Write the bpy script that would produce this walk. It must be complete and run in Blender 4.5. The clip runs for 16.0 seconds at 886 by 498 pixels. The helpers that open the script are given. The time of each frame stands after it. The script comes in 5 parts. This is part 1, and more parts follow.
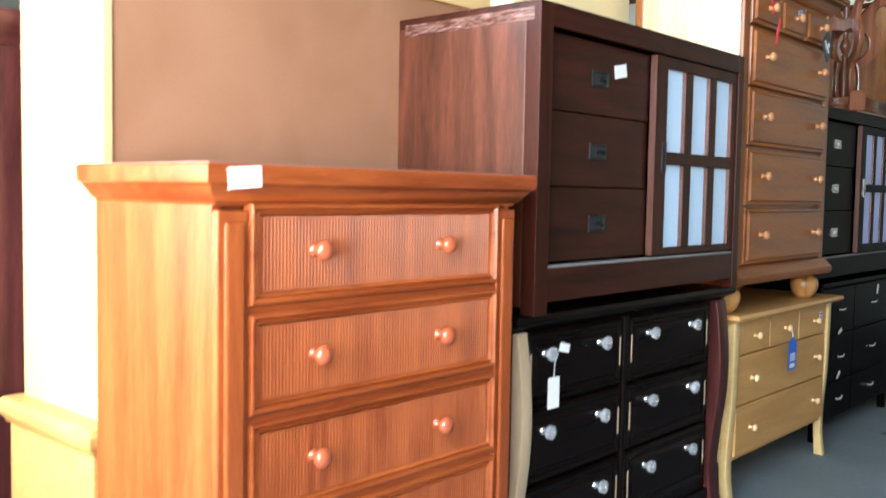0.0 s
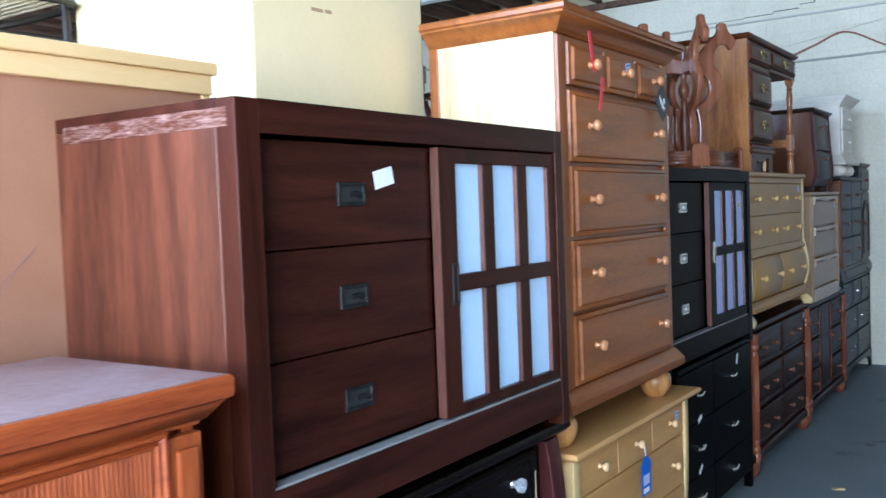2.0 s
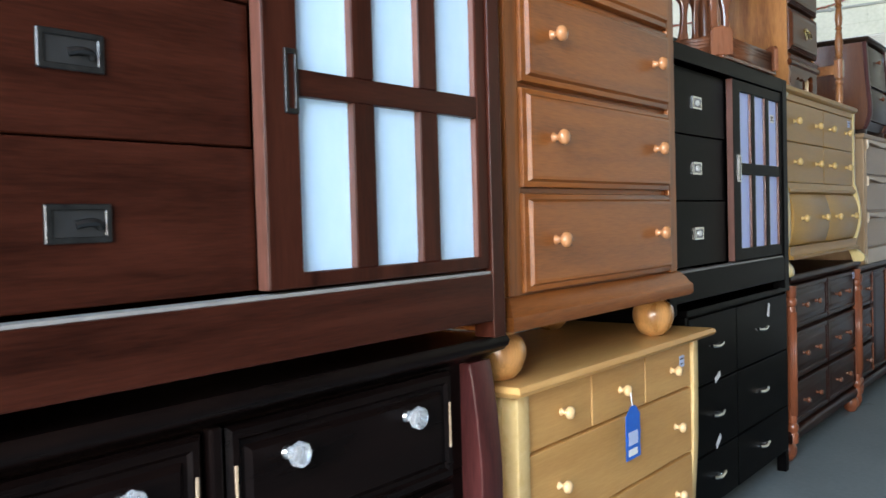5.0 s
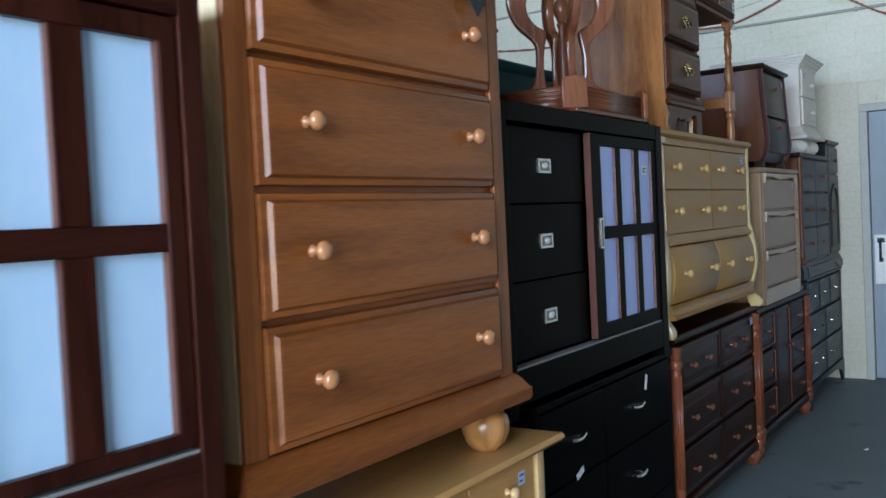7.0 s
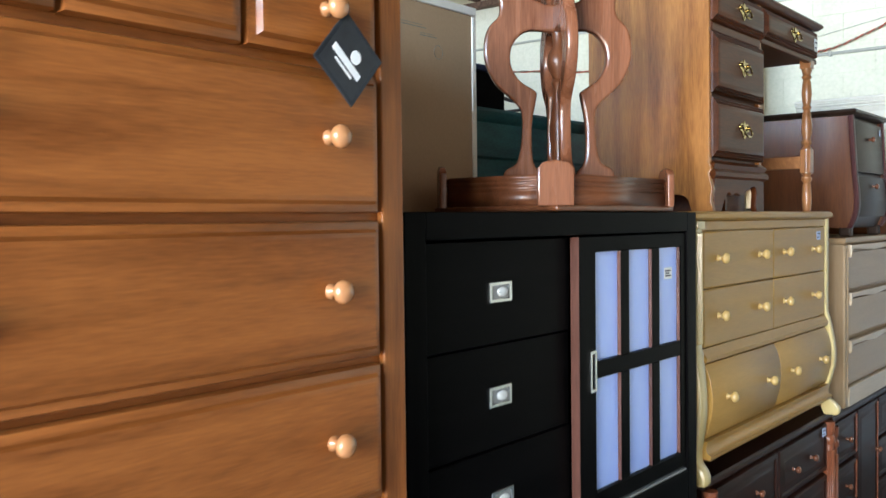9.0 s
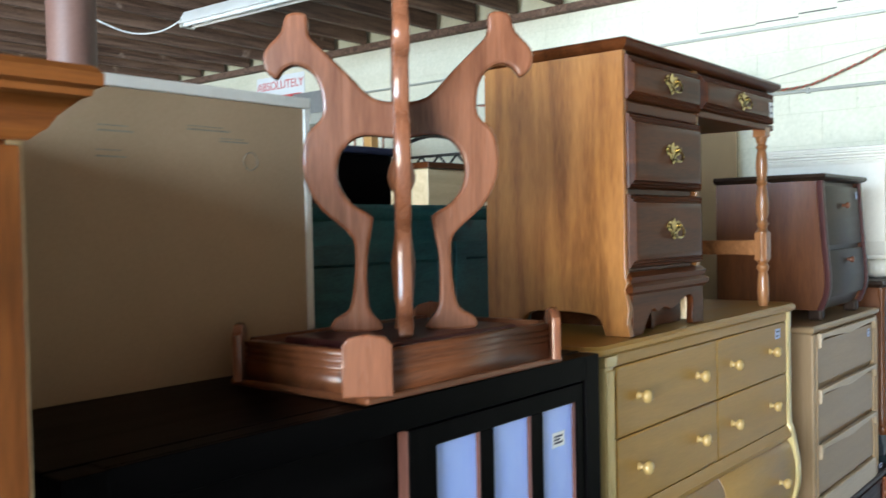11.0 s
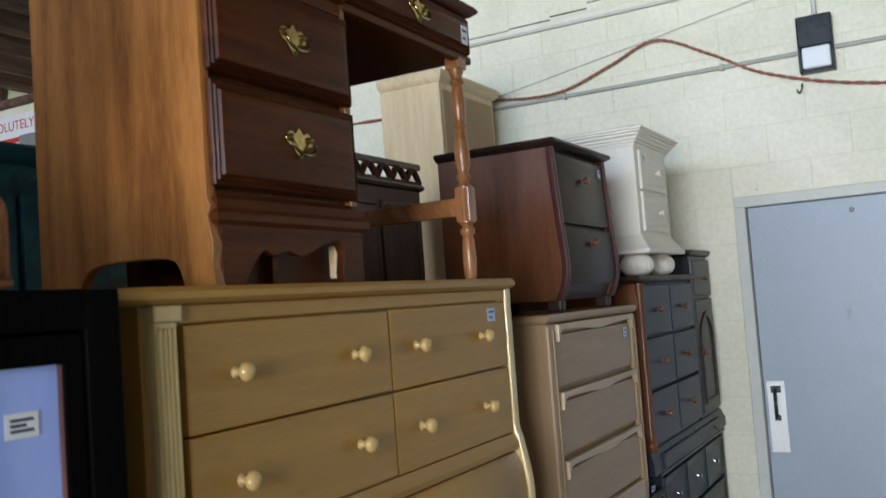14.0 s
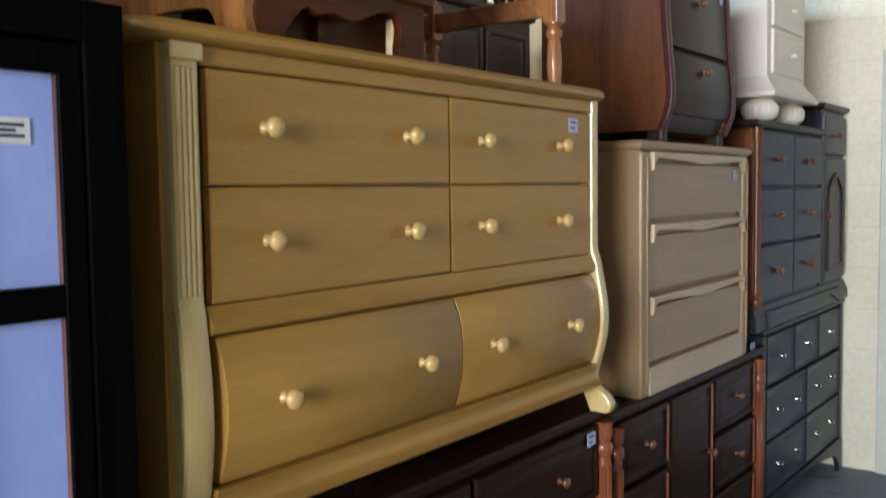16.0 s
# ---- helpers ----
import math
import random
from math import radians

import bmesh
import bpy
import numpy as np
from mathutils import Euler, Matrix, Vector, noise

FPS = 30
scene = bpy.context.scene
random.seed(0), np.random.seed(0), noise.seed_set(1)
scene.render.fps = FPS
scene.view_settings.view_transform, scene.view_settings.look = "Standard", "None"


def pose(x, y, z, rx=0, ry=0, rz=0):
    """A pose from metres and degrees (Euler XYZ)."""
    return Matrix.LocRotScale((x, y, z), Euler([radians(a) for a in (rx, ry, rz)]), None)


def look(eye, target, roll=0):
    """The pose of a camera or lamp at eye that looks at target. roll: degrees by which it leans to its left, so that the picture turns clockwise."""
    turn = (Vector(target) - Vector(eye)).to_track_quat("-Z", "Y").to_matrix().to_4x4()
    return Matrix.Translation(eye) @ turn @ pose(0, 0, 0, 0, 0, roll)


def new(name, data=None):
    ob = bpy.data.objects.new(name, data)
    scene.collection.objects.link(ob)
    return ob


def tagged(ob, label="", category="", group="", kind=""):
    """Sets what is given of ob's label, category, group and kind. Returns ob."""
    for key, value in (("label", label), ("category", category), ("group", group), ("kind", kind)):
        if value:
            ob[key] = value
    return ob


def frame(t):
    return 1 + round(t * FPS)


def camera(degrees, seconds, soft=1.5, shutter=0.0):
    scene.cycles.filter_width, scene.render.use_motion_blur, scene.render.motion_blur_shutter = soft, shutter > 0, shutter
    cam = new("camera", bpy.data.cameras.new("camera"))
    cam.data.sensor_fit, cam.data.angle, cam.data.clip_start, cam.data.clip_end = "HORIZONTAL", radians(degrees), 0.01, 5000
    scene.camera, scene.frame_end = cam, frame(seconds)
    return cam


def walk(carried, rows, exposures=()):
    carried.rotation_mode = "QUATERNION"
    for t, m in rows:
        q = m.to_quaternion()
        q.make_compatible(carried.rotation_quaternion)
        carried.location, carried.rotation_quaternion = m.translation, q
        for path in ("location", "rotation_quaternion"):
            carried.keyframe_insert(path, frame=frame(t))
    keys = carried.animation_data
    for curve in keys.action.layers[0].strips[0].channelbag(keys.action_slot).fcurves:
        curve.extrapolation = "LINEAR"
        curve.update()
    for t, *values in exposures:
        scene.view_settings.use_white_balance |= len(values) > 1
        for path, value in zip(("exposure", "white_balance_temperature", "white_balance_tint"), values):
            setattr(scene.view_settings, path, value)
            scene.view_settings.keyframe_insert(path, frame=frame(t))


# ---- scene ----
cam = camera(52.1, 16.0, shutter=0.45)
METRES, EYE, TILT, LEAN, TURN = 5.7, 1.226, 0.0, 0.0, 42.2
ROWS = [
    (0.0, 0.0, 0.0, 0.0, 0.06, -3.52, -1.0),
    (0.5, 0.0176, 0.0307, 0.0323, -0.7, -3.33, -0.44),
    (1.0, 0.0314, 0.0737, 0.0456, -2.24, -3.09, 0.19),
    (1.5, 0.0489, 0.1122, 0.0515, -5.27, -2.73, 1.28),
    (2.0, 0.0674, 0.1435, 0.0545, -8.12, -2.5, 2.13),
    (2.5, 0.0795, 0.1722, 0.0511, -9.12, -2.33, 2.32),
    (3.0, 0.0928, 0.1981, 0.0394, -7.67, -2.29, 1.84),
    (3.5, 0.1045, 0.233, 0.0075, -2.45, -2.46, 0.25),
    (6.0, 0.1651, 0.3, -0.0173, -7.95, -1.68, 2.67),
    (6.5, 0.1931, 0.3127, 0.009, -8.66, -1.78, 2.86),
    (7.0, 0.2193, 0.3443, 0.0239, -8.95, -1.88, 2.78),
    (7.5, 0.2451, 0.3757, 0.0354, -8.15, -1.82, 2.41),
    (8.0, 0.2682, 0.4064, 0.0493, -6.52, -1.82, 1.73),
    (10.5, 0.3629, 0.5447, 0.1158, 0.11, -1.65, 0.12),
    (11.0, 0.3805, 0.564, 0.1291, -2.79, -1.34, 1.15),
    (11.5, 0.3878, 0.5809, 0.1329, -4.9, -0.02, 1.84),
    (12.0, 0.4027, 0.5986, 0.1314, -7.2, 3.12, 2.83),
    (12.5, 0.4269, 0.6207, 0.122, -10.18, 3.9, 3.88),
    (13.0, 0.4563, 0.641, 0.1065, -12.26, 4.14, 4.38),
    (13.5, 0.4724, 0.6613, 0.0884, -12.96, 4.27, 4.28),
    (14.0, 0.4835, 0.682, 0.0688, -13.42, 3.48, 4.17),
    (14.5, 0.4974, 0.6964, 0.0595, -12.28, 2.43, 3.52),
    (15.0, 0.5067, 0.6989, 0.0501, -8.06, 2.53, 2.04),
    (15.5, 0.5105, 0.6987, 0.0411, -4.99, 0.45, 0.94),
    (16.0, 0.5132, 0.6995, 0.0352, -4.85, -3.75, 0.76),
]
walk(cam, [(t, pose(0, 0, EYE, TILT, LEAN, TURN) @ pose(METRES * x, METRES * y, METRES * z, 90 + pitch, roll, yaw)) for t, x, y, z, yaw, pitch, roll in ROWS],
     exposures=[(0.0, 0.0, 6400, 9), (1.0, 0.05, 5700, 10), (2.0, 0.0, 5350, 10), (2.5, 0.1, 5400, 10), (3.0, 0.4, 6000, 9), (3.5, 0.4, 6400, 10), (6.0, 0.5, 6400, 10), (6.5, 0.05, 5650, 8), (7.0, -0.2, 5650, 9),
                (8.0, 0.45, 6200, 11), (10.5, 1.0, 6300, 2), (11.5, 0.65, 6100, 10), (12.5, 0.3, 6200, 13), (13.5, 0.2, 6400, 12), (14.5, 0.1, 6400, 12), (15.5, 0.32, 6300, 13), (16.0, 0.55, 6700, 15)])

# ---- world, sun, large lights ----
world = bpy.data.worlds.new("world")
scene.world = world
world.use_nodes = True
wn = world.node_tree.nodes
sky = wn.new("ShaderNodeTexSky")
sky.sky_type = "NISHITA"
sky.sun_disc = False
sky.sun_elevation, sky.sun_rotation = radians(58), radians(160)
wn["Background"].inputs["Strength"].default_value = 0.12
world.node_tree.links.new(sky.outputs["Color"], wn["Background"].inputs["Color"])

sun = new("sun", bpy.data.lights.new("sun", "SUN"))
sun.data.energy, sun.data.angle, sun.data.color = 3.5, radians(0.5), (1.0, 0.96, 0.9)
sun.matrix_world = look((2, -6, 12), (0.9, -2.9, 0))


def opening_light(name, eye, target, width, height, watts, color):
    lamp = new(name, bpy.data.lights.new(name, "AREA"))
    lamp.data.shape, lamp.data.size, lamp.data.size_y = "RECTANGLE", width, height
    lamp.data.energy, lamp.data.color = watts, color
    lamp.matrix_world = look(eye, target)
    return lamp


# area lamps in an unseen bay: cool sky above, warm yard bounce below
opening_light("sky_light_south", (-1.75, -1.42, 2.85), (-1.75, 6, -0.2), 6.6, 1.4, 930, (0.62, 0.80, 1.0))
opening_light("yard_light_south", (-1.75, -1.15, 1.35), (-1.75, 6, 8.0), 6.6, 1.3, 780, (1.0, 0.92, 0.80))

# ---- materials ----


def mat(name, rough=0.5, metal=0.0, coat=0.0):
    m = bpy.data.materials.new(name)
    m.use_nodes = True
    b = m.node_tree.nodes["Principled BSDF"]
    b.inputs["Roughness"].default_value = rough
    b.inputs["Metallic"].default_value = metal
    b.inputs["Coat Weight"].default_value = coat
    b.inputs["Coat Roughness"].default_value = 0.18
    return m, m.node_tree.nodes, m.node_tree.links, b


def mottled(name, a, b, rough=0.5, scale=6.0, stretch=(1, 1, 1), bump=0.1, metal=0.0, coat=0.0, fine=60.0, spread=(0.3, 0.7), spots=None, world_space=False):
    """A surface whose colour runs between a and b by a broad noise and a fine one, with relief and uneven gloss."""
    m, n, l, p = mat(name, rough, metal, coat)
    tc = n.new("ShaderNodeTexCoord")
    info = n.new("ShaderNodeObjectInfo")
    off = n.new("ShaderNodeVectorMath")
    off.operation = "MULTIPLY_ADD"
    off.inputs[1].default_value = (13.0, 17.0, 11.0)
    l.new(info.outputs["Random"], off.inputs[0])
    if world_space:
        geo = n.new("ShaderNodeNewGeometry")
        off.inputs[1].default_value = (0.0, 0.0, 0.0)
        l.new(geo.outputs["Position"], off.inputs[2])
    else:
        l.new(tc.outputs["Object"], off.inputs[2])
    mp = n.new("ShaderNodeMapping")
    mp.inputs["Scale"].default_value = stretch
    l.new(off.outputs[0], mp.inputs["Vector"])
    broad = n.new("ShaderNodeTexNoise")
    broad.inputs["Scale"].default_value, broad.inputs["Detail"].default_value = scale, 5.0
    broad.inputs["Distortion"].default_value = 1.1
    small = n.new("ShaderNodeTexNoise")
    small.inputs["Scale"].default_value, small.inputs["Detail"].default_value = fine, 3.0
    for t in (broad, small):
        l.new(mp.outputs["Vector"], t.inputs["Vector"])
    mix = n.new("ShaderNodeMath")
    mix.operation = "MULTIPLY_ADD"
    mix.inputs[1].default_value = 0.35
    l.new(small.outputs["Fac"], mix.inputs[0])
    half = n.new("ShaderNodeMath")
    half.operation = "MULTIPLY"
    half.inputs[1].default_value = 0.65
    l.new(broad.outputs["Fac"], half.inputs[0])
    l.new(half.outputs[0], mix.inputs[2])
    ramp = n.new("ShaderNodeValToRGB")
    ramp.color_ramp.elements[0].position, ramp.color_ramp.elements[1].position = spread
    ramp.color_ramp.elements[0].color, ramp.color_ramp.elements[1].color = (*a, 1), (*b, 1)
    l.new(mix.outputs[0], ramp.inputs["Fac"])
    colour = ramp.outputs["Color"]
    if spots:
        wear = n.new("ShaderNodeTexNoise")
        wear.inputs["Scale"].default_value, wear.inputs["Detail"].default_value = spots[1], 6.0
        l.new(off.outputs[0], wear.inputs["Vector"])
        cut = n.new("ShaderNodeValToRGB")
        cut.color_ramp.elements[0].position, cut.color_ramp.elements[1].position = spots[2], spots[2] + 0.06
        l.new(wear.outputs["Fac"], cut.inputs["Fac"])
        mc = n.new("ShaderNodeMix")
        mc.data_type = "RGBA"
        l.new(cut.outputs["Color"], mc.inputs["Factor"])
        l.new(colour, mc.inputs[6])
        mc.inputs[7].default_value = (*spots[0], 1)
        colour = mc.outputs[2]
    l.new(colour, p.inputs["Base Color"])
    rr = n.new("ShaderNodeMapRange")
    rr.inputs["To Min"].default_value, rr.inputs["To Max"].default_value = rough * 0.8, min(1.0, rough * 1.25)
    l.new(broad.outputs["Fac"], rr.inputs["Value"])
    l.new(rr.outputs[0], p.inputs["Roughness"])
    if bump:
        bp = n.new("ShaderNodeBump")
        bp.inputs["Strength"].default_value, bp.inputs["Distance"].default_value = bump, 0.004
        l.new(mix.outputs[0], bp.inputs["Height"])
        l.new(bp.outputs["Normal"], p.inputs["Normal"])
    return m


def wood(name, a, b, rough=0.35, coat=0.25, grain="y", scale=1.7, bump=0.08, spots=None, figure=0.2):
    """Lacquered wood with its grain along one axis."""
    a, b = tuple((1 - figure) * v for v in a), tuple((1 + 0.7 * figure) * v for v in b)
    s = {"y": (9, 0.7, 9), "z": (9, 9, 0.7), "x": (0.7, 9, 9)}[grain]
    return mottled(name, a, b, rough, scale, s, bump, 0.0, coat, 30.0, (0.34, 0.66), spots)


M = {}
for key, a, b, r, c in (
    ("cherry", (0.222, 0.039, 0.0088), (0.355, 0.086, 0.021), 0.34, 0.15),
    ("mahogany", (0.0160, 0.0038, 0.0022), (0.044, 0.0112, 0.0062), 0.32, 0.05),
    # same mahogany, paler: the light on the cabinet's sides is in this colour
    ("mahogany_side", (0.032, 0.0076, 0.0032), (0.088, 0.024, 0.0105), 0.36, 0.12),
    ("espresso", (0.0030, 0.0018, 0.0018), (0.0062, 0.0034, 0.0030), 0.28, 0.0),
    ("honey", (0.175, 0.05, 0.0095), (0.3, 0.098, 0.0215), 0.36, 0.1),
    ("maple", (0.47, 0.24, 0.07), (0.59, 0.335, 0.115), 0.42, 0.1),
    ("black", (0.0016, 0.0015, 0.0017), (0.0032, 0.0028, 0.0029), 0.30, 0.0),
    ("olive", (0.33, 0.176, 0.036), (0.43, 0.236, 0.056), 0.4, 0.12),
    ("cream_post", (0.52, 0.38, 0.145), (0.64, 0.49, 0.215), 0.24, 0.7),
    ("walnut_dark", (0.0135, 0.0046, 0.003), (0.03, 0.0104, 0.0068), 0.34, 0.25),
    ("red_post", (0.16, 0.042, 0.018), (0.28, 0.085, 0.036), 0.32, 0.35),
    ("taupe", (0.295, 0.185, 0.092), (0.385, 0.258, 0.145), 0.38, 0.2),
    ("taupe_trim", (0.44, 0.32, 0.20), (0.56, 0.42, 0.28), 0.36, 0.3),
    ("auburn", (0.088, 0.0262, 0.0068), (0.16, 0.052, 0.0148), 0.36, 0.15),
    ("umber", (0.022, 0.0125, 0.0085), (0.040, 0.024, 0.017), 0.34, 0.3),
    ("slate", (0.018, 0.021, 0.0255), (0.032, 0.037, 0.043), 0.34, 0.3),
    ("slate_green", (0.012, 0.02, 0.0245), (0.024, 0.036, 0.0425), 0.36, 0.25),
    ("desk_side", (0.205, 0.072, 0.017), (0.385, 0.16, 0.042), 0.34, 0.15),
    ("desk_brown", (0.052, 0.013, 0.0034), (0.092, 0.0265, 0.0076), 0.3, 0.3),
    ("desk_leg", (0.22, 0.085, 0.028), (0.36, 0.150, 0.055), 0.30, 0.4),
    ("lyre", (0.145, 0.046, 0.02), (0.29, 0.108, 0.052), 0.26, 0.5),
    ("tray", (0.095, 0.029, 0.011), (0.165, 0.056, 0.022), 0.36, 0.25),
    ("pine", (0.6, 0.4, 0.17), (0.64, 0.45, 0.22), 0.5, 0.1),
    ("pale_pine", (0.60, 0.44, 0.25), (0.72, 0.56, 0.35), 0.5, 0.1),
    # pale wood for the honey chest's sides, with their strong light in the colour
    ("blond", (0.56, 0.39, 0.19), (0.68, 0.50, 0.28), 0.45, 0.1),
    ("plum", (0.040, 0.010, 0.010), (0.075, 0.020, 0.018), 0.34, 0.25),
    ("hutch_red", (0.065, 0.021, 0.010), (0.110, 0.038, 0.018), 0.4, 0.2),
):
    fig = {"olive": 0.0, "taupe": 0.0, "taupe_trim": 0.0, "cream_post": 0.0, "maple": 0.0, "pine": 0.0, "pale_pine": 0.05, "lyre": 0.07, "cherry": 0.14, "mahogany": 0.10, "mahogany_side": 0.26, "honey": 0.12, "auburn": 0.08, "desk_side": 0.22}.get(key, 0.28)
    M[key] = wood(key, a, b, r, c, "y", figure=fig)
    M[key + "_v"] = wood(key + "_upright", a, b, r, c, "z", figure=fig)
    gloss = {"black": 0.02, "espresso": 0.08, "mahogany": 0.13, "walnut_dark": 0.11, "umber": 0.14, "slate": 0.2, "slate_green": 0.2, "desk_brown": 0.10, "plum": 0.2}
    for mm in (M[key], M[key + "_v"]):
        mm.node_tree.nodes["Principled BSDF"].inputs["Specular IOR Level"].default_value = gloss.get(key, 0.34)
        if key in gloss:
            mm.node_tree.nodes["Principled BSDF"].inputs["Coat Weight"].default_value = 0.0

# reddish colour of wood faces that catch the light, for thin edge strips
M["lit_edge"] = wood("lit_edge", (0.062, 0.022, 0.015), (0.125, 0.050, 0.035), 0.36, 0.1, "z")
M["scuffed"] = wood("mahogany_scuffed", (0.085, 0.020, 0.013), (0.19, 0.052, 0.032), 0.36, 0.2, "z")
M["hardboard"] = mottled("hardboard", (0.245, 0.112, 0.058), (0.315, 0.155, 0.086), 0.62, 3.0, bump=0.05, fine=220.0, spots=((0.48, 0.36, 0.26), 9.0, 0.74))
M["fibreboard"] = mottled("fibreboard", (0.35, 0.228, 0.125), (0.43, 0.290, 0.168), 0.7, 2.0, bump=0.04, fine=160.0)
M["white_paint"] = mottled("white_paint", (0.73, 0.68, 0.585), (0.83, 0.785, 0.69), 0.42, 5.0, bump=0.05)
M["carton"] = mottled("carton", (0.76, 0.63, 0.35), (0.82, 0.69, 0.41), 0.75, 2.0, bump=0.03)
M["teal"] = mottled("teal_paint", (0.006, 0.045, 0.056), (0.036, 0.165, 0.170), 0.5, 3.5, (1, 1, 3), bump=0.2, spots=((0.02, 0.04, 0.045), 6.0, 0.62))
M["block"] = mottled("block_paint", (0.60, 0.585, 0.435), (0.88, 0.835, 0.685), 0.62, 0.9, (1, 1, 1), bump=0.12, fine=42.0, spread=(0.26, 0.70), spots=((0.40, 0.39, 0.29), 9.0, 0.745), world_space=True)
M["mortar"] = mottled("mortar_paint", (0.53, 0.525, 0.37), (0.79, 0.755, 0.57), 0.7, 0.9, bump=0.3, world_space=True)
# dark tone for the unseen walls, chosen to keep bounced light low
M["unseen_wall"] = mottled("unseen_wall", (0.17, 0.16, 0.135), (0.23, 0.215, 0.18), 0.7, 2.0, bump=0.1)
M["steel_door"] = mottled("door_paint", (0.32, 0.375, 0.44), (0.38, 0.435, 0.50), 0.45, 2.5, bump=0.06, spots=((0.24, 0.27, 0.31), 5.0, 0.66))
M["door_frame"] = mottled("frame_paint", (0.55, 0.55, 0.50), (0.64, 0.64, 0.58), 0.5, 6.0, bump=0.06)
M["concrete"] = mottled("concrete", (0.125, 0.154, 0.165), (0.195, 0.228, 0.242), 0.62, 1.6, bump=0.12, fine=45.0, spots=((0.085, 0.09, 0.092), 3.2, 0.63))
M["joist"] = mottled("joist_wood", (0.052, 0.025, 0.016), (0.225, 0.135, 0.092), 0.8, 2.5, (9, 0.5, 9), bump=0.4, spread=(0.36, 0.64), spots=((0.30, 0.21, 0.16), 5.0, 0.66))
M["column"] = mottled("column_paint", (0.15, 0.078, 0.062), (0.21, 0.115, 0.090), 0.5, 3.0, bump=0.05)
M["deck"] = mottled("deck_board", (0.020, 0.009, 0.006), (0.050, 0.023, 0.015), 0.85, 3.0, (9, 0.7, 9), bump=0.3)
M["steel"] = mottled("brushed_steel", (0.55, 0.55, 0.55), (0.66, 0.66, 0.66), 0.24, 8.0, metal=1.0, bump=0.02)
M["satin"] = mottled("satin_plate", (0.62, 0.62, 0.61), (0.74, 0.74, 0.73), 0.5, 8.0, metal=0.55, bump=0.02)
M["pewter"] = mottled("dark_pewter", (0.035, 0.036, 0.038), (0.07, 0.072, 0.074), 0.38, 30.0, metal=0.9, bump=0.05)
M["brass"] = mottled("worn_brass", (0.26, 0.185, 0.065), (0.56, 0.43, 0.18), 0.22, 40.0, metal=1.0, bump=0.06)
M["galvanised"] = mottled("conduit_paint", (0.36, 0.36, 0.32), (0.46, 0.46, 0.40), 0.5, 20.0, bump=0.03)
M["enamel"] = mottled("white_enamel", (0.66, 0.66, 0.64), (0.76, 0.76, 0.74), 0.35, 6.0, bump=0.02)
M["tube"] = mottled("unlit_tube", (0.80, 0.80, 0.78), (0.86, 0.86, 0.84), 0.3, 6.0, bump=0.0)
M["paper"] = mottled("paper", (0.76, 0.77, 0.78), (0.84, 0.85, 0.86), 0.7, 30.0, bump=0.02)
M["sticker_blue"] = mottled("pale_blue_label", (0.42, 0.50, 0.74), (0.52, 0.60, 0.82), 0.6, 30.0, bump=0.0)
M["ink"] = mottled("ink", (0.05, 0.05, 0.09), (0.09, 0.09, 0.13), 0.6, 30.0, bump=0.0)
M["red_ink"] = mottled("red_ink", (0.55, 0.03, 0.03), (0.65, 0.05, 0.04), 0.6, 30.0, bump=0.0)
M["tag_blue"] = mottled("blue_card", (0.012, 0.10, 0.50), (0.02, 0.15, 0.62), 0.5, 30.0, bump=0.0)
M["tag_black"] = mottled("black_card", (0.012, 0.014, 0.018), (0.025, 0.028, 0.034), 0.45, 30.0, bump=0.0)
M["ribbon"] = mottled("red_ribbon", (0.55, 0.02, 0.035), (0.70, 0.04, 0.06), 0.45, 30.0, bump=0.0)
M["wire_red"] = mottled("red_wire", (0.36, 0.040, 0.022), (0.46, 0.080, 0.035), 0.45, 60.0, bump=0.0)
M["wire_grey"] = mottled("brown_wire", (0.16, 0.14, 0.10), (0.28, 0.25, 0.18), 0.5, 60.0, bump=0.0)
M["black_plastic"] = mottled("black_plastic", (0.010, 0.011, 0.012), (0.022, 0.023, 0.025), 0.45, 20.0, bump=0.03)
M["grey_plastic"] = mottled("grey_plastic", (0.20, 0.20, 0.20), (0.27, 0.27, 0.26), 0.5, 20.0, bump=0.03)
M["iron"] = mottled("wrought_iron", (0.018, 0.016, 0.014), (0.035, 0.030, 0.026), 0.5, 30.0, metal=0.6, bump=0.1)
M["navy"] = mottled("navy_cloth", (0.012, 0.016, 0.045), (0.025, 0.032, 0.075), 0.85, 12.0, bump=0.2)
M["rush"] = mottled("woven_rush", (0.45, 0.42, 0.30), (0.62, 0.58, 0.44), 0.8, 30.0, bump=0.3)
M["knob_wood"] = mottled("knob_wood", (0.36, 0.150, 0.058), (0.46, 0.215, 0.092), 0.24, 30.0, coat=0.5, bump=0.0)
M["knob_red"] = mottled("knob_red_wood", (0.36, 0.070, 0.028), (0.46, 0.110, 0.045), 0.22, 30.0, coat=0.5, bump=0.0)
M["knob_dark"] = mottled("knob_dark_wood", (0.11, 0.034, 0.016), (0.17, 0.058, 0.028), 0.24, 30.0, coat=0.5, bump=0.0)
M["dusty"] = mottled("dusty_cherry", (0.17, 0.085, 0.072), (0.30, 0.225, 0.225), 0.5, 3.0, bump=0.03, fine=50.0)
M["knob_pale"] = mottled("knob_pale_wood", (0.62, 0.42, 0.165), (0.72, 0.52, 0.245), 0.24, 30.0, coat=0.5, bump=0.0)
M["turned_honey"] = wood("turned_honey", (0.34, 0.150, 0.040), (0.52, 0.260, 0.085), 0.28, 0.5, "z")
M["knob_maple"] = mottled("knob_maple", (0.66, 0.42, 0.19), (0.76, 0.52, 0.28), 0.24, 30.0, coat=0.5, bump=0.0)
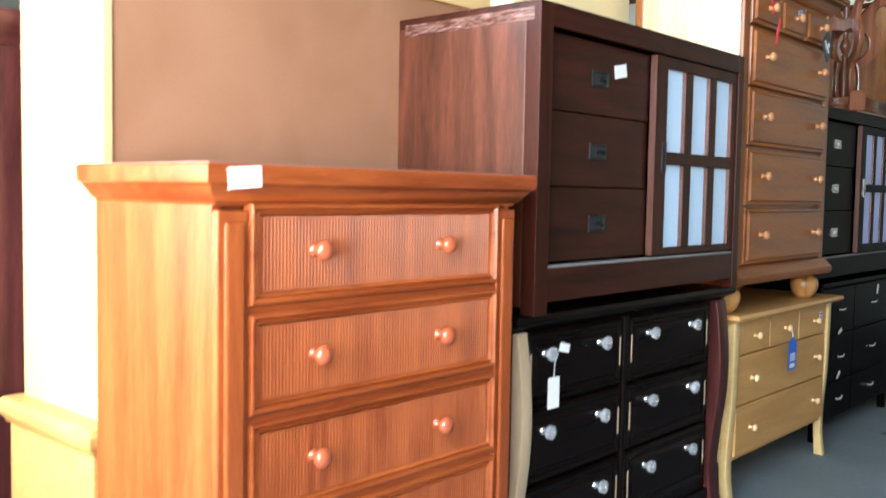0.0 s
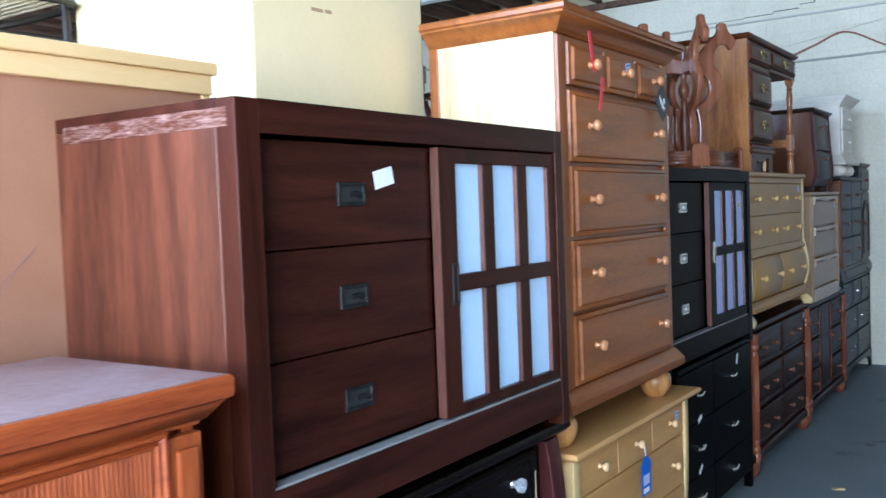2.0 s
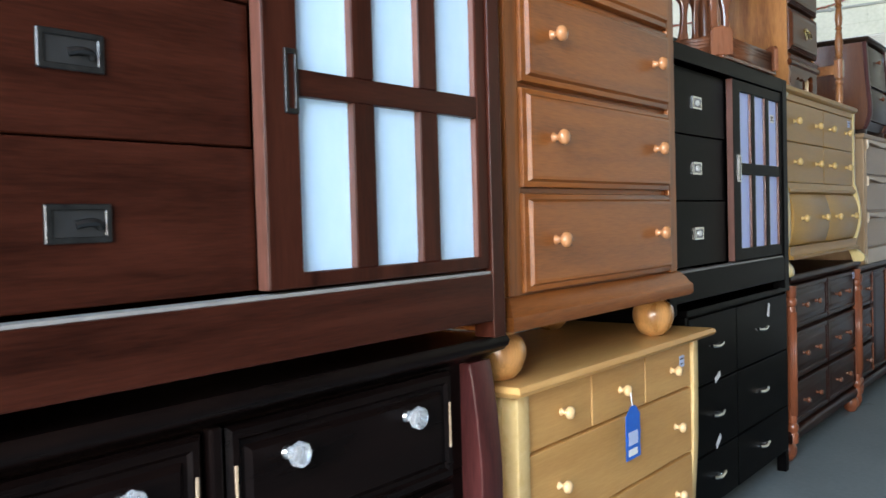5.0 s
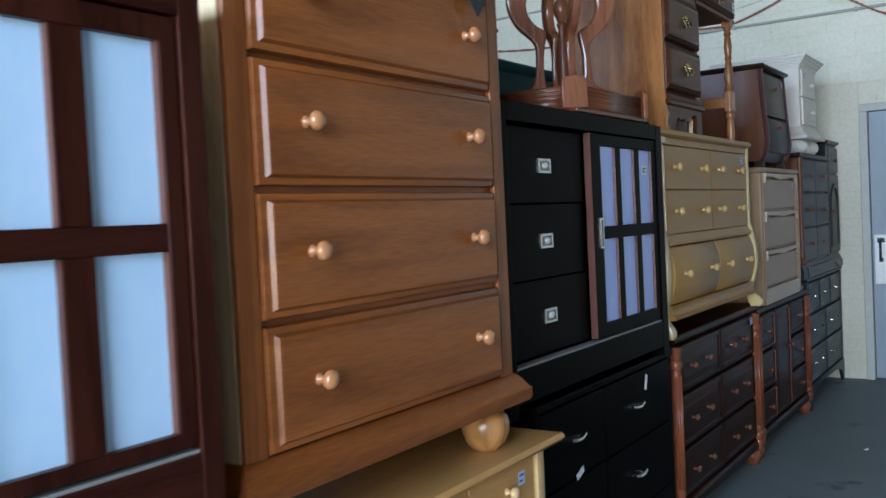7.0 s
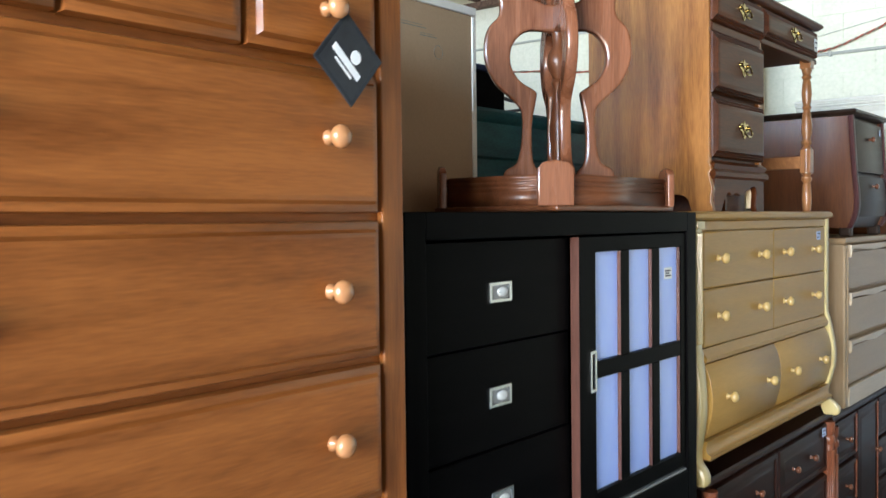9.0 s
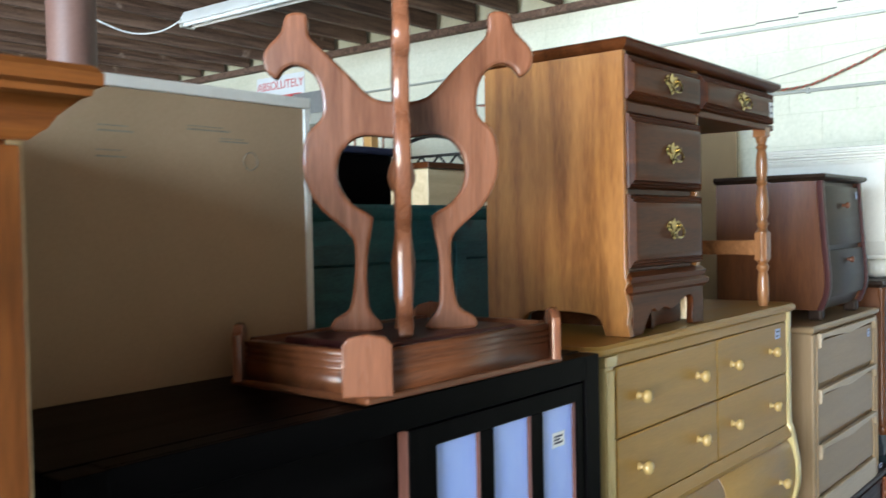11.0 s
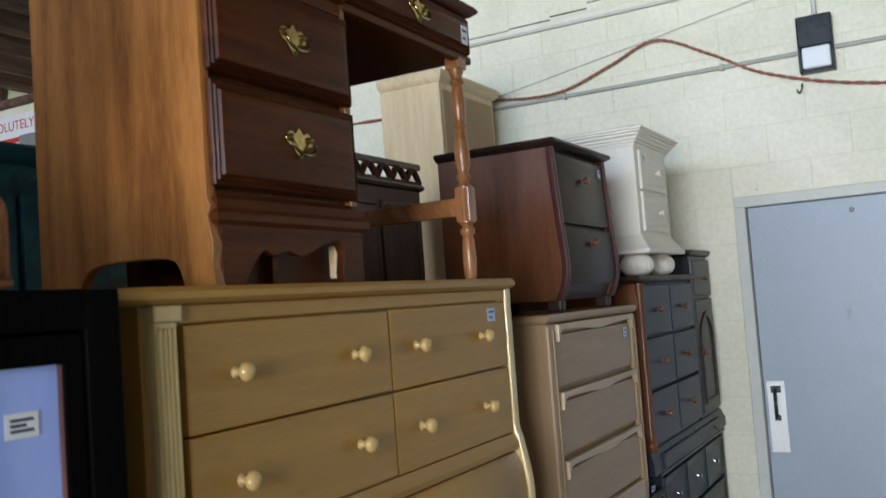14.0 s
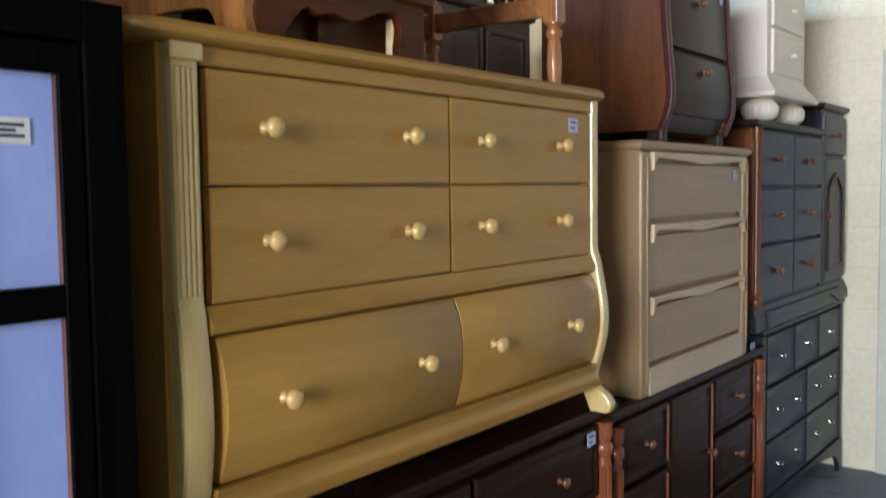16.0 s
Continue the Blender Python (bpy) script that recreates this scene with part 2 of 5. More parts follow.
M["knob_olive"] = mottled("knob_olive_wood", (0.46, 0.29, 0.095), (0.56, 0.38, 0.150), 0.24, 30.0, coat=0.5, bump=0.0)
M["ground"] = mottled("yard_concrete", (0.34, 0.33, 0.30), (0.44, 0.43, 0.40), 0.8, 0.6, bump=0.1, fine=20.0)
M["tape"] = mottled("clear_tape", (0.055, 0.017, 0.010), (0.24, 0.15, 0.13), 0.14, 9.0, (1, 1, 6), bump=0.1, spread=(0.42, 0.72))

# opaque frosted glass; its pale blue base colour stands in for reflected sky
m, n, l, p = mat("frosted_glass", 0.32, 0.0, 0.6)
p.inputs["Base Color"].default_value = (0.42, 0.53, 0.78, 1)
p.inputs["Coat Roughness"].default_value = 0.3
fn = n.new("ShaderNodeTexNoise")
fn.inputs["Scale"].default_value = 4.0
fr = n.new("ShaderNodeValToRGB")
fr.color_ramp.elements[0].color, fr.color_ramp.elements[1].color = (0.48, 0.71, 0.98, 1), (0.60, 0.80, 0.99, 1)
l.new(fn.outputs["Fac"], fr.inputs["Fac"])
l.new(fr.outputs["Color"], p.inputs["Base Color"])
M["frosted"] = m
# deeper blue copy: the reflection painted on the black cabinet's panes
M["frosted_sky"] = m.copy()
for node in M["frosted_sky"].node_tree.nodes:
    if node.type == "VALTORGB":
        node.color_ramp.elements[0].color, node.color_ramp.elements[1].color = (0.30, 0.43, 0.95, 1), (0.42, 0.55, 0.97, 1)


m, n, l, p = mat("crystal", 0.06)
p.inputs["Base Color"].default_value = (0.86, 0.90, 0.95, 1)
p.inputs["Transmission Weight"].default_value = 0.8
p.inputs["IOR"].default_value = 1.5
M["crystal"] = m

m, n, l, p = mat("lamp_lens", 0.15)
p.inputs["Base Color"].default_value = (0.82, 0.84, 0.86, 1)
p.inputs["Coat Weight"].default_value = 0.6
M["lens"] = m

# ---- mesh helpers ----


def boxes(*bs, bev=0.003, seg=2):
    """Boxes (x0, x1, y0, y1, z0, z1) with softened edges, in one bmesh."""
    bm = bmesh.new()
    for x0, x1, y0, y1, z0, z1 in bs:
        bmesh.ops.create_cube(bm, size=1.0, matrix=Matrix.Translation(((x0 + x1) / 2, (y0 + y1) / 2, (z0 + z1) / 2)) @ Matrix.Diagonal((x1 - x0, y1 - y0, z1 - z0, 1)))
    if bev:
        bmesh.ops.bevel(bm, geom=bm.edges[:], offset=bev, segments=seg, profile=0.5, affect="EDGES")
    return bm


def loft(bm, loops, cap=True):
    rows = [[bm.verts.new(v) for v in loop] for loop in loops]
    k = len(rows[0])
    for a, b in zip(rows, rows[1:]):
        for i in range(k):
            bm.faces.new((a[i], a[(i + 1) % k], b[(i + 1) % k], b[i])).smooth = True
    if cap:
        bm.faces.new(rows[0][::-1])
        bm.faces.new(rows[-1])
    bmesh.ops.recalc_face_normals(bm, faces=bm.faces[:])
    return bm


def moulding(w, d, prof, y0=0.0, back=0.0):
    """A slab with a moulded edge on its front and both sides: prof is (overhang, z) from below to above."""
    return loft(bmesh.new(), [[(o, y0 - o, z), (o, y0 + w + o, z), (-d - back, y0 + w + o, z), (-d - back, y0 - o, z)] for o, z in prof])


def panel(y0, y1, z0, z1, prof):
    """A drawer front or door panel: prof is (inset, x) from its rim at the back to its middle."""
    return loft(bmesh.new(), [[(x, y0 + i, z0 + i), (x, y1 - i, z0 + i), (x, y1 - i, z1 - i), (x, y0 + i, z1 - i)] for i, x in prof])


def lathe(prof, n=18, axis="z"):
    """A turned piece: prof is (radius, height)."""
    loops = []
    for r, h in prof:
        ring = []
        for i in range(n):
            a = 2 * math.pi * i / n
            c, s = r * math.cos(a), r * math.sin(a)
            ring.append((c, s, h) if axis == "z" else (h, c, s))
        loops.append(ring)
    return loft(bmesh.new(), loops)


def cutout(outline, thick, plane="xz", bev=0.004):
    """A board cut to an outline; plane xz runs along y, plane yz along x."""
    bm = bmesh.new()
    place = (lambda a, b, t: (a, t, b)) if plane == "xz" else (lambda a, b, t: (t, a, b))
    lo = [bm.verts.new(place(a, b, 0.0)) for a, b in outline]
    hi = [bm.verts.new(place(a, b, thick)) for a, b in outline]
    k = len(lo)
    rim = [bm.faces.new(lo), bm.faces.new(hi)]
    for i in range(k):
        bm.faces.new((lo[i], lo[(i + 1) % k], hi[(i + 1) % k], hi[i]))
    bmesh.ops.recalc_face_normals(bm, faces=bm.faces[:])
    if bev:
        edges = {e for f in rim for e in f.edges}
        bmesh.ops.bevel(bm, geom=list(edges), offset=bev, segments=2, profile=0.5, affect="EDGES")
    for f in bm.faces:
        f.smooth = len(f.verts) <= 4
    return bm


def smooth_line(points, closed=False, steps=6):
    """A soft line through points (Catmull-Rom)."""
    out, k = [], len(points)
    for i in range(k if closed else k - 1):
        p = [points[(i + j) % k] if closed else points[min(max(i + j, 0), k - 1)] for j in (-1, 0, 1, 2)]
        for s in range(steps):
            t = s / steps
            out.append(tuple(0.5 * (2 * b + (c - a) * t + (2 * a - 5 * b + 4 * c - d) * t * t + (3 * b - a - 3 * c + d) * t ** 3) for a, b, c, d in zip(*p)))
    if not closed:
        out.append(tuple(points[-1]))
    return out


def tube(points, r, n=8):
    """A round bar along points."""
    loops = []
    for i, pt in enumerate(points):
        a, b = Vector(points[max(i - 1, 0)]), Vector(points[min(i + 1, len(points) - 1)])
        q = (b - a).to_track_quat("Z", "Y")
        loops.append([Vector(pt) + q @ Vector((r * math.cos(2 * math.pi * j / n), r * math.sin(2 * math.pi * j / n), 0)) for j in range(n)])
    return loft(bmesh.new(), loops)


def merged(*bms):
    out = bmesh.new()
    for b in bms:
        me = bpy.data.meshes.new("tmp")
        b.to_mesh(me)
        out.from_mesh(me)
        b.free()
        bpy.data.meshes.remove(me)
    return out


def moved(bm, m):
    bmesh.ops.transform(bm, matrix=m, verts=bm.verts[:])
    return bm


def mesh_of(name, bm, material):
    if isinstance(bm, bpy.types.Mesh):
        return bm
    me = bpy.data.meshes.new(name)
    bm.to_mesh(me)
    bm.free()
    me.materials.append(material)
    soft_faces = [f.use_smooth for f in me.polygons]
    me.set_sharp_from_angle(angle=radians(38))
    me.polygons.foreach_set("use_smooth", soft_faces)
    return me


def part(name, bm, material, parent, label="", loc=None):
    ob = new(name, mesh_of(name, bm, material))
    ob.parent = parent
    if loc:
        ob.location = loc
    return tagged(ob, label)


def thing(name, x, y, z, label, category, group="", rz=0.0):
    ob = new(name)
    ob.empty_display_size = 0.1
    ob.matrix_world = pose(x, y, z, 0, 0, rz)
    return tagged(ob, label, category, group)


def solo(name, bm, material, label, category, group="", kind="", loc=None, rot=None):
    ob = new(name, mesh_of(name, bm, material))
    if loc or rot:
        ob.matrix_world = pose(*(loc or (0, 0, 0)), *(rot or (0, 0, 0)))
    return tagged(ob, label, category, group, kind)


def structure(name, bm, material, label, category):
    return solo(name, bm, material, label, category, kind="structure")

# ---- the building ----
NORTH = 9.72
structure("ground", boxes((-60, 60, -70, 60, -0.35, -0.03), bev=0), M["ground"], "pale worn concrete yard outside the warehouse", "ground")
structure("floor", boxes((-9.6, 4.1, -1.7, 9.9, -0.2, 0.0), bev=0), M["concrete"], "dark grey stained concrete warehouse floor", "floor")
# west, south and east walls are unseen, added to enclose and shape the light
structure("wall_west", boxes((-9.8, -9.6, -1.7, 9.95, -0.2, 4.0), bev=0), M["unseen_wall"], "unseen dark wall, added to close the room and limit bounced light", "wall")
structure("wall_south", boxes((-9.6, -5.1, -1.7, -1.5, -0.2, 4.0), (1.6, 4.1, -1.7, -1.5, -0.2, 4.0), (-5.1, 1.6, -1.7, -1.5, 3.65, 4.0), bev=0), M["unseen_wall"], "unseen dark wall, added with a wide opening that lets light in", "wall")
structure("wall_east", boxes((4.0, 4.2, -1.7, 9.95, -0.2, 4.0), bev=0), M["unseen_wall"], "unseen dark wall, added to close the room and limit bounced light", "wall")

# end wall with its door opening, faced with painted blocks
DX0, DX1, DZ = -1.44, -0.51, 2.012
structure("wall_north", boxes((-9.6, DX0 - 0.055, NORTH + 0.003, NORTH + 0.2, -0.2, 4.0), (DX1 + 0.055, 4.1, NORTH + 0.003, NORTH + 0.2, -0.2, 4.0), (DX0 - 0.055, DX1 + 0.055, NORTH + 0.003, NORTH + 0.2, DZ + 0.055, 4.0), bev=0), M["mortar"], "pale green and cream painted concrete block wall", "wall")
wall_north = bpy.data.objects["wall_north"]

ceiling = boxes((-9.6, 4.0, -1.5, 9.7, 3.86, 3.95), bev=0)
for i in range(33):
    x = -9.45 + 0.405 * i
    bx = boxes((x, x + 0.045, -1.48, 9.66, 3.60, 3.86), bev=0)
    ceiling = merged(ceiling, bx)
ob = structure("ceiling", ceiling, M["joist"], "bare dark wooden joists under a plank deck", "ceiling")
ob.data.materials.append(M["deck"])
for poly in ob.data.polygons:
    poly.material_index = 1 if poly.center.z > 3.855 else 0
structure("trim", boxes((-9.55, 3.95, 9.635, 9.715, 3.545, 3.60), bev=0.004), M["joist"], "rough wooden wall plate carrying the joists", "beam")

# steel door in the end wall
door = tagged(new("door_1"), "blue-grey painted steel door, shut, scuffed", "door", kind="structure")
door.location = (0, NORTH, 0)
part("leaf", boxes((DX0 + 0.004, DX1 - 0.004, 0.03, 0.075, 0.008, DZ - 0.004), bev=0.003), M["steel_door"], door)
part("frame", merged(boxes((DX0 - 0.055, DX0, -0.022, 0.16, 0.0, DZ), (DX1, DX1 + 0.055, -0.022, 0.16, 0.0, DZ), (DX0 - 0.055, DX1 + 0.055, -0.022, 0.16, DZ, DZ + 0.055), bev=0.004)), M["door_frame"], door, "chipped off-white steel frame")
plate = part("push_plate", boxes((-1.422, -1.332, 0.024, 0.031, 0.72, 1.09), bev=0.002), M["satin"], door, "brushed steel pull plate")
part("pull_handle", merged(tube(smooth_line([(-1.377, 0.022, 1.05), (-1.377, -0.015, 1.04), (-1.377, -0.022, 1.0), (-1.377, -0.022, 0.95), (-1.377, -0.015, 0.91), (-1.377, 0.022, 0.90)]), 0.009), boxes((-1.402, -1.352, 0.014, 0.026, 1.03, 1.065), (-1.392, -1.362, 0.014, 0.026, 0.885, 0.915), bev=0.003)), M["pewter"], plate, "worn steel pull")
part("door_viewer", lathe([(0.002, -0.004), (0.012, -0.004), (0.014, 0.004), (0.002, 0.004)], 14, "x"), M["pewter"], door)
bpy.data.objects["door_viewer"].matrix_local = pose(-0.93, 0.026, 1.945, 0, 0, 90)

# conduits, junction box, cables and the emergency lamp on the end wall
solo("conduit", merged(tube([(-2.95, NORTH - 0.02, 2.775), (-1.11, NORTH - 0.02, 2.775)], 0.011), tube([(-0.93, NORTH - 0.02, 2.775), (3.9, NORTH - 0.02, 2.775)], 0.011), *[boxes((x, x + 0.02, NORTH - 0.034, NORTH, 2.758, 2.792), bev=0.002) for x in (-2.4, -1.5, 0.3)]), M["galvanised"], "grey painted metal conduit clipped to the wall", "conduit")
structure("wall_crack", merged(*[boxes((a0, a1, NORTH - 0.0015, NORTH + 0.004, c0, c1), bev=0) for a0, a1, c0, c1 in ((-3.1, -2.72, 3.236, 3.241), (-2.72, -2.45, 3.244, 3.251), (-2.45, -2.22, 3.262, 3.270), (-2.215, -2.085, 3.296, 3.302), (-2.088, -2.078, 3.302, 3.47), (-1.86, -1.85, 3.46, 3.52))]), M["black_plastic"], "dark stepped crack along the block joints", "crack")
solo("conduit", merged(tube([(-6.5, NORTH - 0.02, 3.185), (3.9, NORTH - 0.02, 3.215)], 0.010), tube([(-1.01, NORTH - 0.02, 3.2), (-1.01, NORTH - 0.02, 2.95)], 0.012)), M["door_frame"], "cream painted conduit with a drop to the lamp", "conduit")
solo("junction_box", moved(lathe([(0.002, 0.0), (0.052, 0.0), (0.056, 0.006), (0.056, 0.036), (0.050, 0.042), (0.002, 0.043)], 20, "x"), pose(-1.01, NORTH, 3.21, 0, 0, -90)), M["door_frame"], "round cream painted junction box", "junction box")
lamp = thing("emergency_lamp", -1.015, NORTH, 2.658, "dark grey wall lamp with a clear lens", "wall lamp")
part("housing", merged(boxes((-0.085, 0.085, -0.07, 0.0, 0.13, 0.29), bev=0.008), boxes((-0.085, -0.070, -0.07, 0.0, 0.0, 0.13), (0.070, 0.085, -0.07, 0.0, 0.0, 0.13), (-0.07, 0.07, -0.07, 0.0, 0.0, 0.015), (-0.07, 0.07, -0.02, 0.0, 0.015, 0.13), bev=0.003)), M["slate"], lamp)
part("lens", boxes((-0.069, 0.069, -0.074, -0.022, 0.017, 0.128), bev=0.012), M["lens"], lamp, "clear ribbed lens")

cable_line = smooth_line([(-7.4, NORTH - 0.03, 2.99), (-6.4, NORTH - 0.03, 2.86), (-5.2, NORTH - 0.03, 2.95), (-4.2, NORTH - 0.03, 2.86), (-2.95, NORTH - 0.03, 2.83), (-2.60, NORTH - 0.03, 2.80), (-2.37, NORTH - 0.03, 2.81), (-2.1, NORTH - 0.03, 2.90), (-1.83, NORTH - 0.03, 2.99), (-1.55, NORTH - 0.03, 2.86), (-1.27, NORTH - 0.03, 2.70), (-0.83, NORTH - 0.03, 2.57), (-0.3, NORTH - 0.03, 2.52), (0.6, NORTH - 0.03, 2.60)], steps=26)
cable = thing("twisted_cable", 0, 0, 0, "red and brown twisted wire draped along the wall", "cable")
for side, key, nm in ((0.0, "wire_red", "red_strand"), (math.pi, "wire_grey", "brown_strand")):
    pts = [(x, y + 0.005 * math.sin(i * 0.9 + side), z + 0.0055 * math.cos(i * 0.9 + side)) for i, (x, y, z) in enumerate(cable_line)]
    part(nm, tube(pts, 0.0046, 6), M[key], cable)
solo("wire", tube([(-2.85, NORTH - 0.02, 2.84), (-1.83, NORTH - 0.02, 3.01), (0.5, NORTH - 0.02, 3.42)], 0.0018, 6), M["galvanised"], "thin stretched wire holding the cable", "wire")
solo("hook", tube(smooth_line([(-1.10, NORTH, 2.61), (-1.10, NORTH - 0.03, 2.61), (-1.10, NORTH - 0.04, 2.585), (-1.115, NORTH - 0.035, 2.565), (-1.125, NORTH - 0.03, 2.585)]), 0.004, 6), M["pewter"], "small bent metal hook in the wall", "hook")

fl = thing("fluorescent_lamp", -6.05, 7.70, 3.44, "white enamel fluorescent batten with bare unlit tubes", "ceiling lamp", rz=1.5)
part("tray", cutout([(-0.02, 0.085), (0.02, 0.085), (0.055, 0.03), (0.062, 0.0), (0.055, 0.0), (-0.055, 0.0), (-0.062, 0.0), (-0.055, 0.03)], 2.42, "yz", 0.002), M["enamel"], fl)
for y in (-0.035, 0.035):
    part("tube", tube([(0.03, y, -0.012), (2.39, y, -0.012)], 0.013, 12), M["tube"], fl)
for x in (0.004, 2.394):
    part("end_cap", boxes((x, x + 0.022, -0.06, 0.06, -0.03, 0.03), bev=0.004), M["galvanised"], fl)
solo("lamp_wire", tube(smooth_line([(-3.66, 7.77, 3.50), (-3.4, 7.80, 3.54), (-3.0, 7.85, 3.60), (-2.8, 7.9, 3.66)]), 0.006, 6), M["enamel"], "white flex running from the lamp to the joists", "cable")
solo("lamp_wire", tube(smooth_line([(-6.03, 7.70, 3.50), (-6.4, 7.72, 3.45), (-6.8, 7.7, 3.50), (-7.0, 7.5, 3.62)]), 0.006, 6), M["enamel"], "white flex hanging from the joists", "cable")
for i, x in enumerate((-5.2, -4.4)):
    solo("hanger", tube([(x, 7.72, 3.525), (x, 7.72, 3.62)], 0.004, 6), M["galvanised"], "thin wire hanger carrying the lamp", "hanger")
solo("column", lathe([(0.115, 0.0), (0.115, 3.6)], 24), M["column"], "brown painted round steel column", "column", loc=(-4.75, 6.13, 0))

# ---- hardware ----
KN = {}
for key, mk, s in (("honey", "knob_wood", 1.0), ("red", "knob_red", 1.15), ("pale", "knob_olive", 0.95), ("maple", "knob_maple", 0.85), ("dark", "knob_dark", 0.75)):
    KN[key] = mesh_of("knob", lathe([(0.004 * s, 0.0), (0.012 * s, 0.0), (0.012 * s, 0.003 * s), (0.0075 * s, 0.008 * s), (0.007 * s, 0.014 * s), (0.013 * s, 0.019 * s), (0.018 * s, 0.025 * s), (0.0185 * s, 0.030 * s), (0.016 * s, 0.036 * s), (0.010 * s, 0.040 * s), (0.001, 0.0415 * s)], 18, "x"), M[mk])
KN["crystal"] = mesh_of("knob", lathe([(0.004, 0.0), (0.010, 0.0), (0.010, 0.012), (0.018, 0.018), (0.022, 0.026), (0.020, 0.034), (0.012, 0.038), (0.001, 0.0385)], 8, "x"), M["crystal"])
KN["white"] = mesh_of("knob", lathe([(0.004, 0.0), (0.007, 0.0), (0.006, 0.012), (0.013, 0.018), (0.013, 0.023), (0.008, 0.027), (0.001, 0.028)], 14, "x"), M["white_paint"])
KN["steel"] = mesh_of("knob", lathe([(0.004, 0.0), (0.007, 0.0), (0.005, 0.012), (0.009, 0.018), (0.009, 0.022), (0.001, 0.024)], 12, "x"), M["steel"])


def knob(kind, parent, x, y, z, label=""):
    return part("knob", KN[kind], None, parent, label, (x, y, z))


def ring(x0, x1, y0, y1, z0, z1, left, right, low, high):
    """A flat rectangular surround in one piece."""
    outer, inner = ((y0, z0), (y1, z0), (y1, z1), (y0, z1)), ((y0 + left, z0 + low), (y1 - right, z0 + low), (y1 - right, z1 - high), (y0 + left, z1 - high))
    bm = bmesh.new()
    v = [[bm.verts.new((x, a, b)) for a, b in rim] for x, rim in ((x0, outer), (x0, inner), (x1, inner), (x1, outer))]
    for s in range(4):
        for i in range(4):
            bm.faces.new((v[s][i], v[s][(i + 1) % 4], v[(s + 1) % 4][(i + 1) % 4], v[(s + 1) % 4][i]))
    bmesh.ops.recalc_face_normals(bm, faces=bm.faces[:])
    bmesh.ops.bevel(bm, geom=bm.edges[:], offset=min(0.002, (x1 - x0) * 0.2), segments=1, affect="EDGES")
    return bm


def ring_pull_plate(parent, x, y, z, w, h, key):
    """Flush rectangular pull: a rim, a sunk dish and a thumb lip."""
    p = part("pull", ring(x - 0.001, x + 0.005, y - w / 2, y + w / 2, z - h / 2, z + h / 2, 0.009, 0.009, 0.008, 0.008), M[key], parent, "metal flush pull")
    part("dish", boxes((x + 0.0006, x + 0.0016, y - w / 2 + 0.008, y + w / 2 - 0.008, z - h / 2 + 0.007, z + h / 2 - 0.007), bev=0), M["black_plastic" if key == "pewter" else "grey_plastic"], p)
    if key == "steel":
        part("lip", moved(lathe([(0.001, 0.0), (0.013, 0.0), (0.013, 0.003), (0.010, 0.0055), (0.001, 0.006)], 16, "x"), Matrix.Translation((x + 0.0018, y + 0.006, z)) @ Matrix.Diagonal((1, 1.35, 0.75, 1))), M["enamel"], p, "bright oval thumb lip")
        return p
    part("lip", tube(smooth_line([(x + 0.002, y - 0.004, z - 0.002), (x + 0.005, y + 0.010, z + 0.001), (x + 0.005, y + w * 0.26, z), (x + 0.002, y + w * 0.33, z - 0.006)]), 0.0055, 8), M["pewter" if key == "pewter" else "steel"], p)
    return p


def label_sheet(name, x, y, z, w, h, key, text, category="price label", tilt=0.0, lines=2, nx=0.0):
    """A small paper stuck on a front, with bars of unreadable print."""
    ob = new(name, mesh_of(name, boxes((0.0, 0.0012, -w / 2, w / 2, -h / 2, h / 2), bev=0.0003, seg=1), M[key]))
    ob.matrix_world = pose(x, y, z, tilt, 0, nx)
    tagged(ob, text, category)
    for i in range(lines):
        zz = h * (0.22 - 0.42 * i / max(lines - 1, 1))
        part("print", boxes((0.0013, 0.0017, -w * 0.36, w * (0.34 - 0.22 * (i % 2)), zz - h * 0.07, zz + h * 0.07), bev=0), M["ink"], ob)
    return ob


# ---- furniture kinds ----


